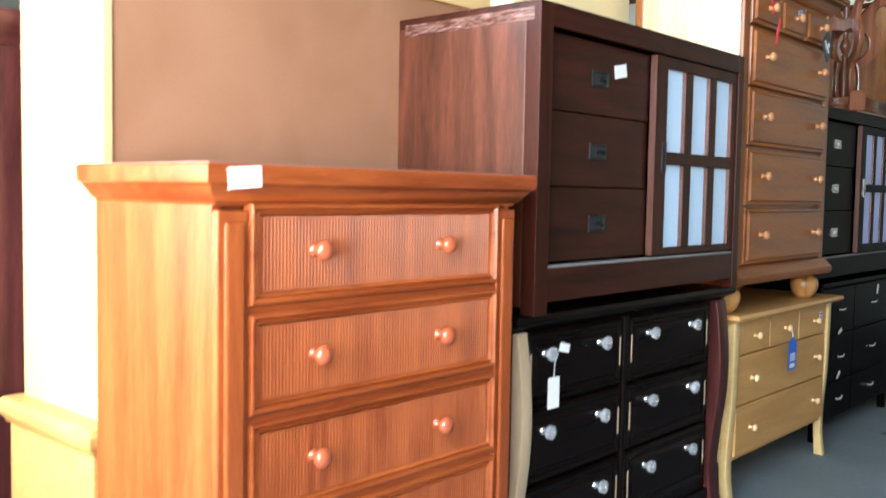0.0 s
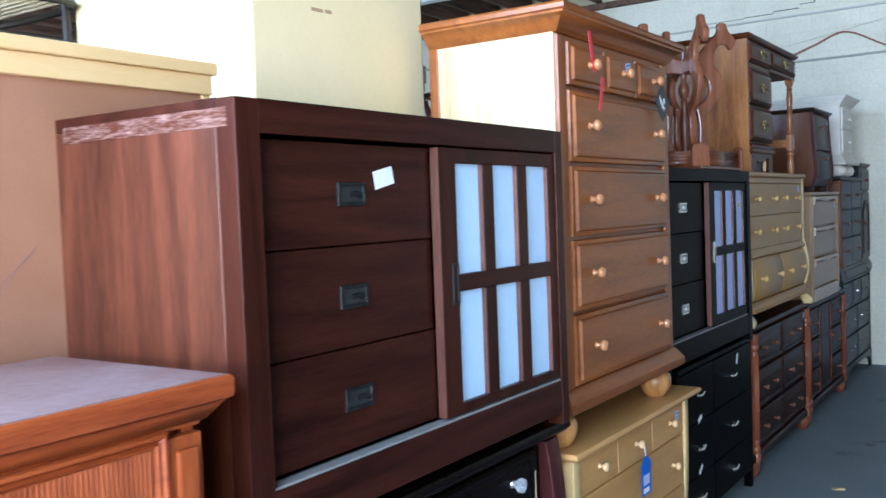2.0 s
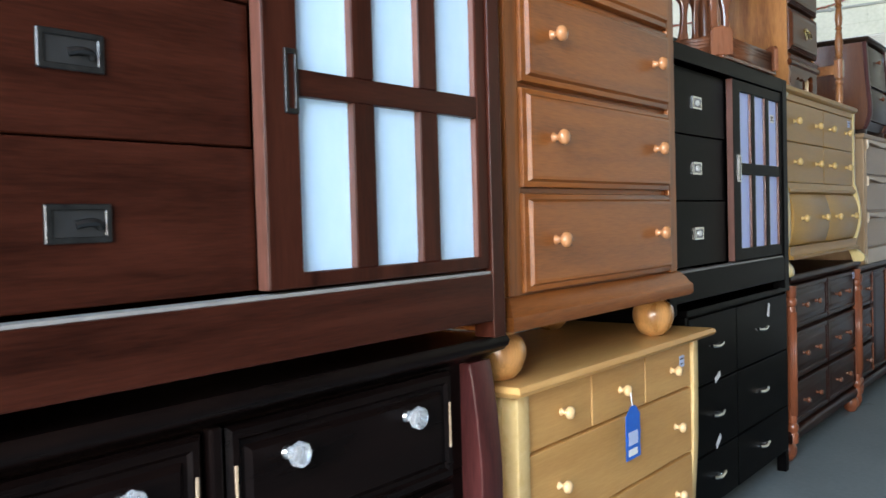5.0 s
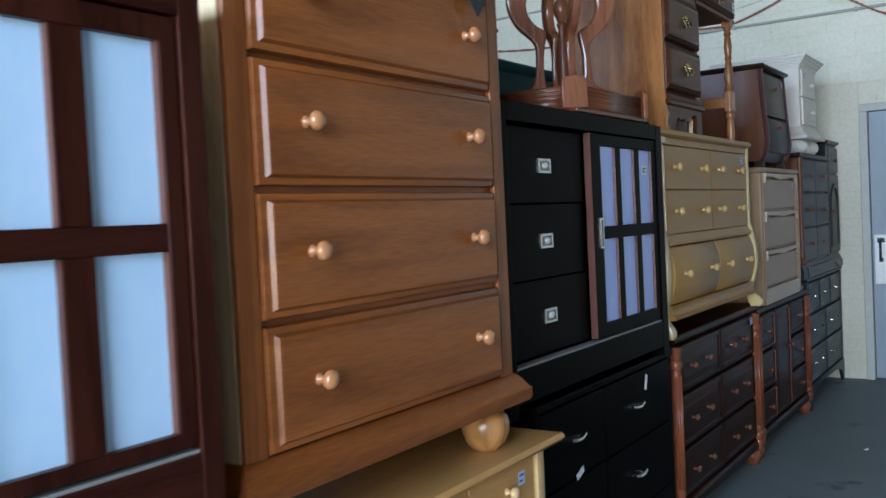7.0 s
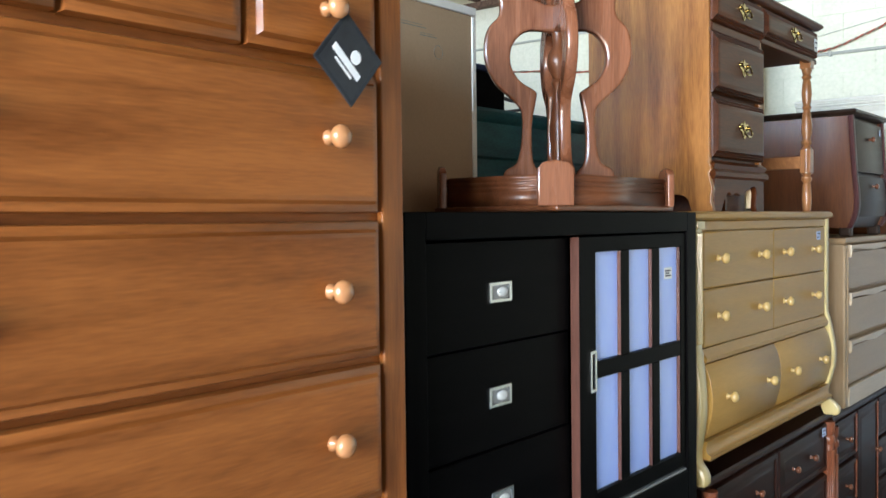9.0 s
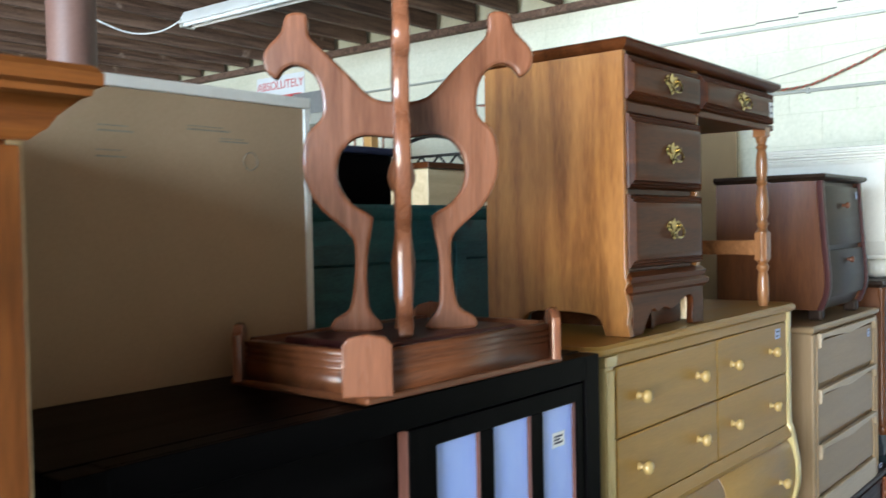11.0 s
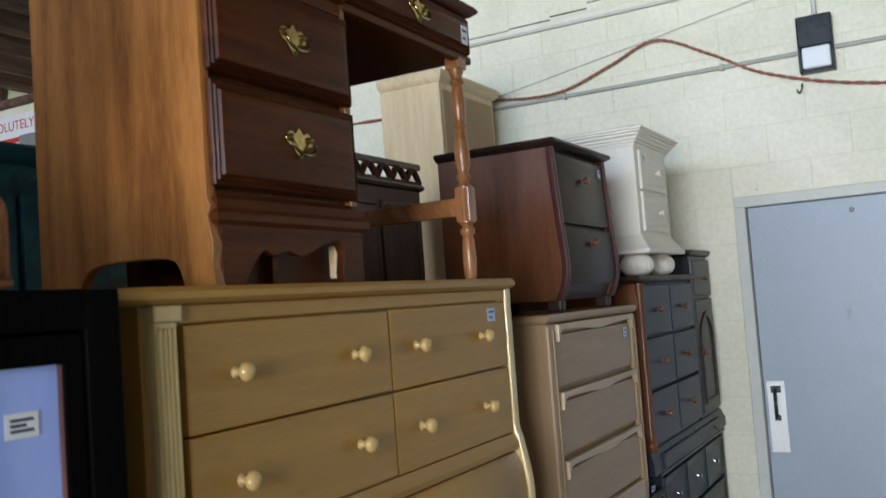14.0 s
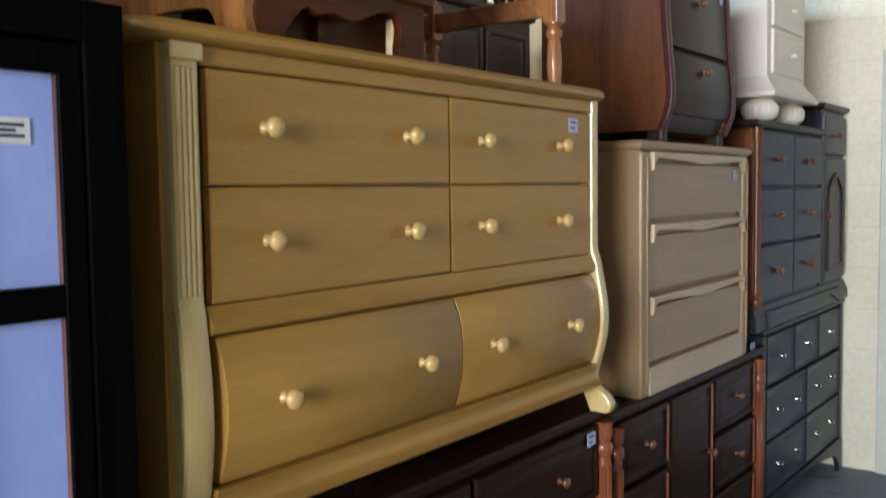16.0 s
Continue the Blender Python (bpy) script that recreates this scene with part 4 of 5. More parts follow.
part("border", moved(boxes((0.0021, 0.0025, -0.051, 0.051, 0.045, 0.051), (0.0021, 0.0025, -0.051, 0.051, -0.051, -0.045), (0.0021, 0.0025, -0.051, -0.045, -0.045, 0.045), (0.0021, 0.0025, 0.045, 0.051, -0.045, 0.045), bev=0), pose(0, 0, 0, 48, 0, 0)), M["slate"], hang)
part("print", moved(merged(boxes((0.0021, 0.0026, -0.036, 0.034, -0.014, -0.002), (0.0021, 0.0026, -0.022, 0.022, -0.022, -0.018), bev=0), moved(lathe([(0.001, 0.002), (0.011, 0.0021), (0.011, 0.0026), (0.001, 0.0027)], 14, "x"), Matrix.Translation((0, 0.008, 0.012)))), pose(0, 0, 0, -42, 0, 0)), M["paper"], hang, "white bars of print")
part("string", tube([(0.001, 0.002, 0.070), (0.012, -0.014, 0.088)], 0.0012, 5), M["tag_black"], hang)

# ---- black dresser and black sliding-door cabinet ----
h = thing("black_dresser", -1.62, 4.60, 0.0, "black painted dresser with bright metal pulls", "dresser")
part("top", boxes((-0.47, 0.012, -0.008, 1.148, 0.785, 0.808), bev=0.004), M["black"], h)
carcass(h, 1.14, 0.46, 0.09, 0.785, "black")
for y in (0.0, 1.10):
    for x0 in (-0.04, -0.46):
        part("leg", boxes((x0, x0 + 0.04, y, y + 0.04, 0.0, 0.09), bev=0.003), M["black_v"], h)
PULLS = []
for y0, y1, z0, z1, ks in [(a0, a1, c0, c1, kk) for a0, a1, kk in ((0.025, 0.485, (0.46,)), (0.492, 1.115, (0.40,))) for c0, c1 in ((0.535, 0.775), (0.290, 0.530), (0.095, 0.285))]:
    dr = part("drawer", panel(y0, y1, z0, z1, FLAT), M["black"], h)
    for k in ks:
        yc, zc = y0 + k * (y1 - y0), (z0 + z1) / 2 + 0.008
        part("pull", merged(boxes((0.003, 0.022, yc - 0.030, yc - 0.022, zc - 0.005, zc + 0.005), (0.003, 0.022, yc + 0.022, yc + 0.030, zc - 0.005, zc + 0.005), bev=0.001), tube(smooth_line([(0.020, yc - 0.045, zc + 0.004), (0.028, yc - 0.02, zc), (0.030, yc + 0.01, zc), (0.026, yc + 0.045, zc + 0.006)]), 0.0065, 8)), M["steel"], dr, "polished metal pull")
        PULLS.append((yc, zc))
for yc, zc, tl in ((4.60 + 0.27, 0.545, 20), (4.60 + 0.27, 0.315, 35), (4.60 + 0.86, 0.728, 72)):
    label_sheet("paper_label", -1.612, yc, zc, 0.055, 0.022, "paper", "curled white paper slip on a black drawer", tilt=tl, lines=0)
sliding_cabinet("sliding_cabinet", -1.575, 4.368, 0.810, 1.257, 0.865, 0.55, "black", "black", "black cabinet with three drawers and a glazed sliding door", "steel", "grey_plastic", 0.057, left=0.075, right=0.032, split=0.4935, lower=0.043, upper=0.039, lift=0.008, rail=0.055)
label_sheet("paper_label", -1.5935, 5.478, 1.505, 0.048, 0.032, "paper", "white printed price label on a glass pane", lines=3)

# large board leaning behind the table base
bk = thing("mirror_back", -2.03, 4.262, 1.675, "framed mirror turned round, its fibreboard back showing pencil marks", "mirror")
part("backing", boxes((-0.006, 0.0, 0.0, 0.905, 0.0, 0.55), bev=0), M["fibreboard"], bk, "tan fibreboard")
part("frame", boxes((-0.03, 0.004, 0.905, 0.923, 0.0, 0.55), (-0.03, 0.004, -0.018, 0.0, 0.0, 0.55), (-0.03, 0.006, -0.018, 0.923, 0.55, 0.573), bev=0.003), M["white_paint"], bk, "white painted edge")
for y, z, w, hh in ((0.46, 0.475, 0.07, 0.010), (0.45, 0.43, 0.06, 0.012), (0.66, 0.488, 0.10, 0.007), (0.72, 0.468, 0.07, 0.006)):
    part("pencil_mark", boxes((0.0003, 0.0008, y - w / 2, y + w / 2, z - hh / 2, z - hh / 2 + 0.003), (0.0003, 0.0008, y - w / 2, y + w / 3, z + hh / 2, z + hh / 2 + 0.002), bev=0), M["wire_grey"], bk)
part("pencil_mark", merged(tube([(0.0006, 0.76 + 0.018 * math.cos(q), 0.43 + 0.018 * math.sin(q)) for q in [j * 0.5 for j in range(14)]], 0.0012, 4)), M["wire_grey"], bk)

# ---- lyre table base standing in its upturned top ----
t = thing("lyre_table", -1.752, 5.172, 1.676, "reddish wooden table upside down, crossed lyre supports upward", "table", rz=-1)
W2, D2 = 0.272, 0.168
part("tabletop", boxes((-D2 - 0.015, D2 + 0.015, -W2 - 0.015, W2 + 0.015, 0.0, 0.014), bev=0.005), M["tray"], t)
AP = [(-0.010, 0.014), (0.010, 0.014), (0.010, 0.046), (0.006, 0.048), (0.010, 0.051), (0.010, 0.058), (0.006, 0.060), (0.010, 0.063), (0.010, 0.070), (0.006, 0.072), (0.010, 0.075), (0.010, 0.085), (-0.010, 0.085)]
for s in (-1, 1):
    part("apron", cutout([(s * (D2 + u), z) for u, z in AP], 2 * W2 - 0.06, "xz", 0), M["tray"], t, "grooved apron", (0, -W2 + 0.03, 0))
    part("apron", cutout([(s * (W2 + u), z) for u, z in AP], 2 * D2 - 0.06, "yz", 0), M["tray"], t, "grooved apron", (-D2 + 0.03, 0, 0))
    for q in (-1, 1):
        cb = cutout([(-0.042, 0.0), (0.042, 0.0), (0.042, 0.085), (0.030, 0.098), (0.0, 0.104), (-0.030, 0.098), (-0.042, 0.085)], 0.018, "yz", 0.004)
        part("corner_block", moved(cb, pose(s * (D2 - 0.006), q * (W2 - 0.006), 0.012, 0, 0, math.degrees(math.atan2(q, s)))), M["lyre_v"], t, "rounded corner block")
HALF = [(0.0, 0.51), (0.055, 0.52), (0.105, 0.575), (0.150, 0.625), (0.178, 0.66), (0.183, 0.705), (0.222, 0.705), (0.236, 0.665), (0.268, 0.625), (0.268, 0.585), (0.245, 0.562), (0.230, 0.582), (0.205, 0.592), (0.175, 0.575), (0.158, 0.535), (0.157, 0.480), (0.185, 0.445), (0.197, 0.400), (0.194, 0.340), (0.165, 0.275), (0.115, 0.225), (0.098, 0.190), (0.100, 0.110), (0.112, 0.050), (0.142, 0.028), (0.142, 0.0), (0.050, 0.0), (0.050, 0.022), (0.070, 0.055), (0.072, 0.160), (0.060, 0.235), (0.062, 0.258), (0.100, 0.285), (0.124, 0.325), (0.128, 0.370), (0.112, 0.410), (0.075, 0.435), (0.0, 0.428)]
HALF = [(a * 0.975, b * 0.88) for a, b in HALF]
outline = smooth_line(HALF + [(-a, b) for a, b in HALF[-2:0:-1]], True, 3)
bm = cutout(outline, 0.029, "yz", 0.007)
ly = part("lyre", moved(bm, pose(0, 0, 0.086, 0, 0, 0) @ Matrix.Translation((-0.0145, 0, 0))), M["lyre_v"], t, "flat lyre-shaped board")
ly.matrix_local = pose(0.0, 0.0, 0, 0, 0, -46)
ly2 = part("lyre", ly.data, None, t, "flat lyre-shaped board")
ly2.matrix_local = pose(0.0, 0.0, 0, 0, 0, 44)
part("mounting_block", boxes((-0.13, 0.13, -0.20, 0.20, 0.014, 0.086), bev=0.006), M["plum"], t, "dark stained cross board")
part("spindle", lathe([(0.012, 0.086), (0.020, 0.09), (0.016, 0.12), (0.022, 0.18), (0.024, 0.22), (0.016, 0.28), (0.012, 0.32), (0.018, 0.335), (0.012, 0.345), (0.026, 0.375), (0.028, 0.39), (0.024, 0.41), (0.012, 0.43), (0.016, 0.47), (0.020, 0.52), (0.014, 0.56), (0.018, 0.575), (0.016, 0.60), (0.002, 0.605)], 16), M["tray_v"], t, "turned centre post")

# ---- kneehole desk ----
k = thing("kneehole_desk", -1.645, 5.885, 1.677, "brown wooden kneehole desk with brass pulls and turned legs", "desk")
part("top", moulding(1.06, 0.44, ((0.0, 0.722), (0.010, 0.728), (0.018, 0.734), (0.022, 0.742), (0.018, 0.750), (0.014, 0.752)), y0=0.005), M["desk_brown"], k)
SIDEP = [(0.0, 0.722), (0.0, 0.15), (0.008, 0.135), (-0.002, 0.12), (0.010, 0.07), (0.004, 0.035), (0.012, 0.0), (-0.06, 0.0)] + smooth_line([(-0.06, 0.0), (-0.075, 0.04), (-0.11, 0.055), (-0.24, 0.058), (-0.30, 0.045), (-0.325, 0.0)], steps=4)[1:] + [(-0.43, 0.0), (-0.43, 0.722)]
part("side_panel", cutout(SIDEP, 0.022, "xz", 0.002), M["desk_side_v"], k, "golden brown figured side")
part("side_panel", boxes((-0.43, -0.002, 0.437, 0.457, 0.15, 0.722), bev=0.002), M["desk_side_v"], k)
# added board under the pedestal, blocks the bright view through the skirt
part("pedestal", boxes((-0.42, -0.03, 0.20, 0.215, 0.0, 0.15), bev=0), M["desk_brown"], k)
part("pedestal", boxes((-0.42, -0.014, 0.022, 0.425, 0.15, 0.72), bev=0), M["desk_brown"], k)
part("base_moulding", moved(moulding(0.43, 0.02, ((0.002, 0.10), (0.018, 0.112), (0.018, 0.125), (0.008, 0.135), (0.014, 0.150), (0.004, 0.158), (0.0, 0.162))), Matrix.Translation((0.0, 0.024, 0))), M["desk_brown"], k)
SK = [(0.0, 0.11), (0.0, 0.0), (0.055, 0.0)] + smooth_line([(0.055, 0.0), (0.085, 0.040), (0.115, 0.062), (0.14, 0.052), (0.18, 0.060), (0.22, 0.052), (0.26, 0.062), (0.30, 0.078), (0.345, 0.084), (0.362, 0.060), (0.356, 0.02), (0.360, 0.0)], steps=4)[1:] + [(0.432, 0.0), (0.432, 0.11)]
# added board close behind the skirt, fills its cutout with dark
part("skirt_back", boxes((-0.065, -0.05, 0.023, 0.425, 0.002, 0.15), bev=0), M["desk_brown"], k)
part("skirt", cutout(SK, 0.02, "yz", 0.002), M["desk_brown"], k, "scalloped skirt", (-0.012, 0.0225, 0))
part("chipped_edge", boxes((-0.030, -0.011, 0.380, 0.389, 0.010, 0.078), bev=0.004), M["pale_pine"], k, "pale piece at the right end of the skirt's cutout")
DLIP = ((0.0, -0.012), (0.0, 0.004), (0.004, 0.010), (0.009, 0.0065), (0.012, 0.0125), (0.017, 0.009), (0.021, 0.0165), (0.026, 0.018), (0.036, 0.018))


def bat_pull(parent, y, z):
    shape = smooth_line([(0.0, 0.030), (0.012, 0.018), (0.026, 0.022), (0.042, 0.010), (0.036, -0.004), (0.022, -0.008), (0.012, -0.022), (0.0, -0.030), (-0.012, -0.022), (-0.022, -0.008), (-0.036, -0.004), (-0.042, 0.010), (-0.026, 0.022), (-0.012, 0.018)], True, 4)
    p = part("pull", moved(cutout(shape, 0.003, "yz", 0.001), Matrix.Translation((0.018, y, z))), M["brass"], parent, "ornate brass bat-wing pull")
    part("bail", tube(smooth_line([(0.022, y - 0.030, z + 0.008), (0.032, y - 0.034, z - 0.004), (0.036, y - 0.018, z - 0.022), (0.036, y + 0.018, z - 0.022), (0.032, y + 0.034, z - 0.004), (0.022, y + 0.030, z + 0.008)]), 0.0035, 6), M["brass"], p)
    for s in (-1, 1):
        part("stud", lathe([(0.002, 0.0), (0.007, 0.0), (0.007, 0.006), (0.002, 0.009)], 10, "x"), M["brass"], p, "", (0.021, y + s * 0.030, z + 0.008))


for z0, z1 in ((0.600, 0.712), (0.375, 0.565), (0.172, 0.360)):
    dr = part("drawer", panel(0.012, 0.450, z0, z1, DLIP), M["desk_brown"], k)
    bat_pull(dr, 0.242, (z0 + z1) / 2 + 0.004)
part("drawer_rail", boxes((-0.02, 0.004, 0.012, 0.436, 0.567, 0.598), bev=0.006), M["desk_brown"], k)
dr = part("drawer", panel(0.460, 1.045, 0.612, 0.712, DLIP), M["desk_brown"], k)
bat_pull(dr, 0.75, 0.662)
part("kneehole_rail", boxes((-0.02, 0.003, 0.445, 1.06, 0.590, 0.610), bev=0.004), M["desk_brown"], k)
part("kneehole_body", boxes((-0.42, -0.014, 0.445, 1.05, 0.600, 0.72), bev=0), M["desk_brown"], k)
part("back_panel", boxes((-0.43, -0.42, 0.445, 0.52, 0.05, 0.60), bev=0), M["desk_brown"], k)
TURN_LEG = [(0.014, 0.0), (0.016, 0.01), (0.019, 0.05), (0.016, 0.105), (0.013, 0.115), (0.020, 0.125), (0.020, 0.135), (0.014, 0.142), (0.018, 0.150), (0.022, 0.152), (0.022, 0.250), (0.018, 0.252), (0.013, 0.262), (0.020, 0.275), (0.014, 0.290), (0.020, 0.310), (0.021, 0.345), (0.015, 0.395), (0.013, 0.405), (0.019, 0.415), (0.014, 0.425), (0.017, 0.440), (0.020, 0.470), (0.016, 0.515), (0.013, 0.525), (0.020, 0.535), (0.014, 0.545), (0.019, 0.560), (0.022, 0.575), (0.022, 0.592)]
leg_bm = lathe(TURN_LEG, 16)
lg = part("leg", merged(leg_bm, boxes((-0.021, 0.021, -0.021, 0.021, 0.155, 0.248), (-0.022, 0.022, -0.022, 0.022, 0.568, 0.600), bev=0.003)), M["desk_leg_v"], k, "turned glossy leg", (-0.018, 1.003, 0))
part("leg", lg.data, None, k, "turned glossy leg", (-0.40, 1.003, 0))
part("leg", lg.data, None, k, "", (-0.40, 0.47, 0))
part("stretcher", boxes((-0.40, -0.018, 0.993, 1.013, 0.172, 0.222), (-0.41, -0.39, 0.46, 1.013, 0.172, 0.222), bev=0.003), M["desk_leg"], k)
label_sheet("paper_label", -1.626, 6.88, 2.332, 0.036, 0.05, "paper", "white paper label at the end of a desk drawer", lines=2)

# ---- dark cherry dresser with columns ----


def column_dresser(x, y, z, w, h, d, label, plan, left_post=True):
    c = thing("column_dresser", x, y, z, label, "dresser", "dark dressers along the floor")
    part("top", moulding(w, d, ((0.0, h - 0.042), (0.012, h - 0.036), (0.020, h - 0.026), (0.026, h - 0.020), (0.026, h - 0.006), (0.020, h))), M["walnut_dark"], c)
    carcass(c, w, d, 0.11, h - 0.042, "walnut_dark", front=-0.004)
    part("base", moulding(w, d, ((0.014, 0.09), (0.020, 0.098), (0.020, 0.125), (0.010, 0.138), (0.0, 0.142))), M["walnut_dark"], c, "")
    for yy in ((0.015, w - 0.035) if left_post else (w - 0.035,)):
        col = [(0.024, 0.09), (0.026, 0.13), (0.020, 0.14), (0.026, 0.152), (0.026, 0.17), (0.019, 0.18), (0.022, 0.20)]
        col += [(0.021, 0.21), (0.021, h - 0.16), (0.019, h - 0.14), (0.026, h - 0.13), (0.026, h - 0.11), (0.019, h - 0.10), (0.024, h - 0.085), (0.026, h - 0.045)]
        cc = part("column", lathe(col, 16), M["red_post_v"], c, "reddish turned column", (0.012, yy, 0))
        for i in range(7):
            q = -1.3 + 2.6 * i / 6
            part("reed", tube([(0.020 * math.cos(q), 0.020 * math.sin(q), 0.215), (0.020 * math.cos(q), 0.020 * math.sin(q), h - 0.165)], 0.0042, 6), M["red_post_v"], cc)
    for px, py in ((-0.02, 0.045), (-0.02, w - 0.045), (-d + 0.05, 0.045), (-d + 0.05, w - 0.045)):
        bun_foot(c, px, py, 0.0, 0.042, 0.095, "red_post")
    for y0, y1, z0, z1, ks in plan:
        dr = part("drawer" if ks != "door" else "door", panel(y0, y1, z0, z1, RAISED), M["walnut_dark"], c)
        if ks == "door":
            knob("dark", dr, 0.013, y1 - 0.04, (z0 + z1) / 2 + 0.06)
        else:
            for f in ks:
                knob("dark", dr, 0.013, y0 + f * (y1 - y0), (z0 + z1) / 2)
    return c


ROWS3 = ((0.595, 0.795), (0.365, 0.580), (0.155, 0.350))
plan = [(y0, y1, z0, z1, (0.25, 0.62)) for y0, y1 in ((0.055, 0.635), (0.65, 1.225)) for z0, z1 in ROWS3]
column_dresser(-1.65, 5.85, 0.0, 1.28, 0.842, 0.46, "dark cherry dresser with reddish turned corner columns and feet", plan)
label_sheet("paper_label", -1.634, 7.02, 0.765, 0.045, 0.035, "sticker_blue", "small pale blue price label on a dark drawer")
plan = [(y0, y1, z0, z1, (0.5,)) for y0, y1 in ((0.045, 0.385), (0.775, 1.185)) for z0, z1 in ((0.565, 0.765), (0.355, 0.55), (0.155, 0.34))] + [(0.405, 0.755, 0.155, 0.765, "door")]
ob = column_dresser(-1.66, 7.17, 0.0, 1.26, 0.805, 0.46, "dark cherry sideboard with a middle door and small drawers", plan)
for y0, y1 in ((0.045, 0.385), (0.775, 1.185)):
    for z0, z1 in ((0.565, 0.765), (0.355, 0.55), (0.155, 0.34)):
        part("edge_strip", boxes((0.012, 0.018, y1 - 0.022, y1 - 0.010, z0 + 0.012, z1 - 0.012), bev=0.003), M["red_post_v"], ob, "reddish strip along the right edge")
part("edge_strip", boxes((0.012, 0.018, 0.733, 0.745, 0.17, 0.75), bev=0.003), M["red_post_v"], ob, "reddish strip along the right edge")
label_sheet("paper_label", -1.66, 8.36, 0.8065, 0.05, 0.04, "sticker_blue", "small pale blue label on a dresser top", lines=1)

# ---- olive maple dresser ----
g = thing("olive_dresser", -1.632, 5.733, 0.842, "olive-yellow maple dresser with cream shaped posts and knobs", "dresser")
KW, KD = 1.317, 0.45
top_loops = []
for o, z in ((0.010, 0.806), (0.020, 0.809), (0.026, 0.815), (0.026, 0.826), (0.019, 0.834)):
    ring = []
    for cx, cy, q0 in ((o, -o - 0.044, 180), (o, KW + o + 0.004, 0)):
        r = 0.05
        sgn = 1 if q0 else -1
        for j in range(7):
            ang = radians(90 * j / 6)
            ring.append((cx - r + r * (math.sin(ang) if q0 else math.cos(ang)), cy + sgn * (r - r * (math.cos(ang) if q0 else math.sin(ang))), z))
    ring += [(-KD - 0.01, KW + o, z), (-KD - 0.01, -o - 0.04, z)]
    top_loops.append(ring)
part("top", loft(bmesh.new(), top_loops), M["olive"], g, "worn maple top with rounded corners")
carcass(g, KW + 0.012, KD, 0.10, 0.806, "olive", y0=-0.012, front=-0.012)
KPOST = smooth_line([(0.011, 0.806), (0.011, 0.780), (0.010, 0.757), (0.010, 0.738), (0.010, 0.700), (0.010, 0.480), (0.011, 0.425), (0.018, 0.405), (0.022, 0.385), (0.030, 0.345), (0.040, 0.280), (0.040, 0.215), (0.026, 0.150), (0.012, 0.100), (0.018, 0.070), (0.044, 0.050), (0.060, 0.028), (0.056, 0.006), (0.044, 0.0)], steps=4)
KPOST += [(0.0, 0.0), (-0.02, 0.05), (-0.05, 0.09), (-0.05, 0.806)]
KLEFT = [(0.010 + 0.55 * (a - 0.010) if a > 0.010 else a, b) for a, b in KPOST]
part("corner_post", cutout(KLEFT, 0.052, "xz", 0.010), M["cream_post_v"], g, "cream waxed shaped post", (0, -0.003, 0))
part("post_cap", boxes((-0.03, 0.018, -0.006, 0.052, 0.778, 0.8055), bev=0.004), M["cream_post_v"], g, "ribbed cream cap")
part("corner_post", cutout(KPOST, 0.034, "xz", 0.006), M["cream_post_v"], g, "cream waxed shaped post", (0, KW - 0.043, 0))
for yy in (0.0, KW - 0.05):
    part("back_leg", boxes((-KD, -KD + 0.05, yy, yy + 0.05, 0.0, 0.10), bev=0.004), M["olive_v"], g)
for yy in (0.004, 0.0135, 0.023, 0.0325):
    part("flute", boxes((0.006, 0.0145, yy, yy + 0.0075, 0.430, 0.770), bev=0.003), M["cream_post_v"], g, "rounded flute")
part("frieze", boxes((-0.012, 0.006, 0.053, KW - 0.043, 0.775, 0.806), bev=0.004), M["olive"], g)
part("waist_moulding", cutout([(-0.012, 0.365), (0.006, 0.365), (0.018, 0.372), (0.020, 0.385), (0.010, 0.398), (0.004, 0.412), (-0.012, 0.412)], KW - 0.096, "xz", 0), M["olive"], g, "", (0, 0.053, 0))
part("apron", cutout(smooth_line([(0.022, 0.130), (0.016, 0.110), (0.020, 0.092), (0.034, 0.085)], steps=3) + [(0.030, 0.072), (-0.012, 0.072), (-0.012, 0.130)], KW - 0.096, "xz", 0), M["olive"], g, "", (0, 0.053, 0))
YM = 0.674
for i, (z0, z1) in enumerate(((0.596, 0.772), (0.414, 0.592))):
    for y0, y1 in ((0.066, YM - 0.002), (YM + 0.002, KW - 0.046)):
        dr = part("drawer", panel(y0, y1, z0, z1, ((0.0, -0.012), (0.0, 0.002), (0.0025, 0.0045), (0.006, 0.005))), M["olive"], g)
        for f in ((0.185, 0.775) if y0 < 0.5 else (0.18, 0.735)):
            knob("pale", dr, 0.004, y0 + f * (y1 - y0), (z0 + z1) / 2 + 0.003)
BULGE = smooth_line([(0.006, 0.362), (0.022, 0.330), (0.032, 0.275), (0.030, 0.215), (0.018, 0.160), (0.008, 0.134)], steps=4)
for y0, y1 in ((0.066, YM - 0.002), (YM + 0.002, KW - 0.046)):
    dr = part("drawer", cutout(BULGE + [(-0.012, 0.134), (-0.012, 0.362)], y1 - y0, "xz", 0.002), M["olive"], g, "swelling drawer front", (0, y0, 0))
    for f in ((0.19, 0.78) if y0 < 0.5 else (0.18, 0.74)):
        knob("pale", dr, 0.030, f * (y1 - y0), 0.252)
label_sheet("paper_label", -1.626, 6.915, 1.581, 0.046, 0.034, "sticker_blue", "pale blue price label on an olive drawer")

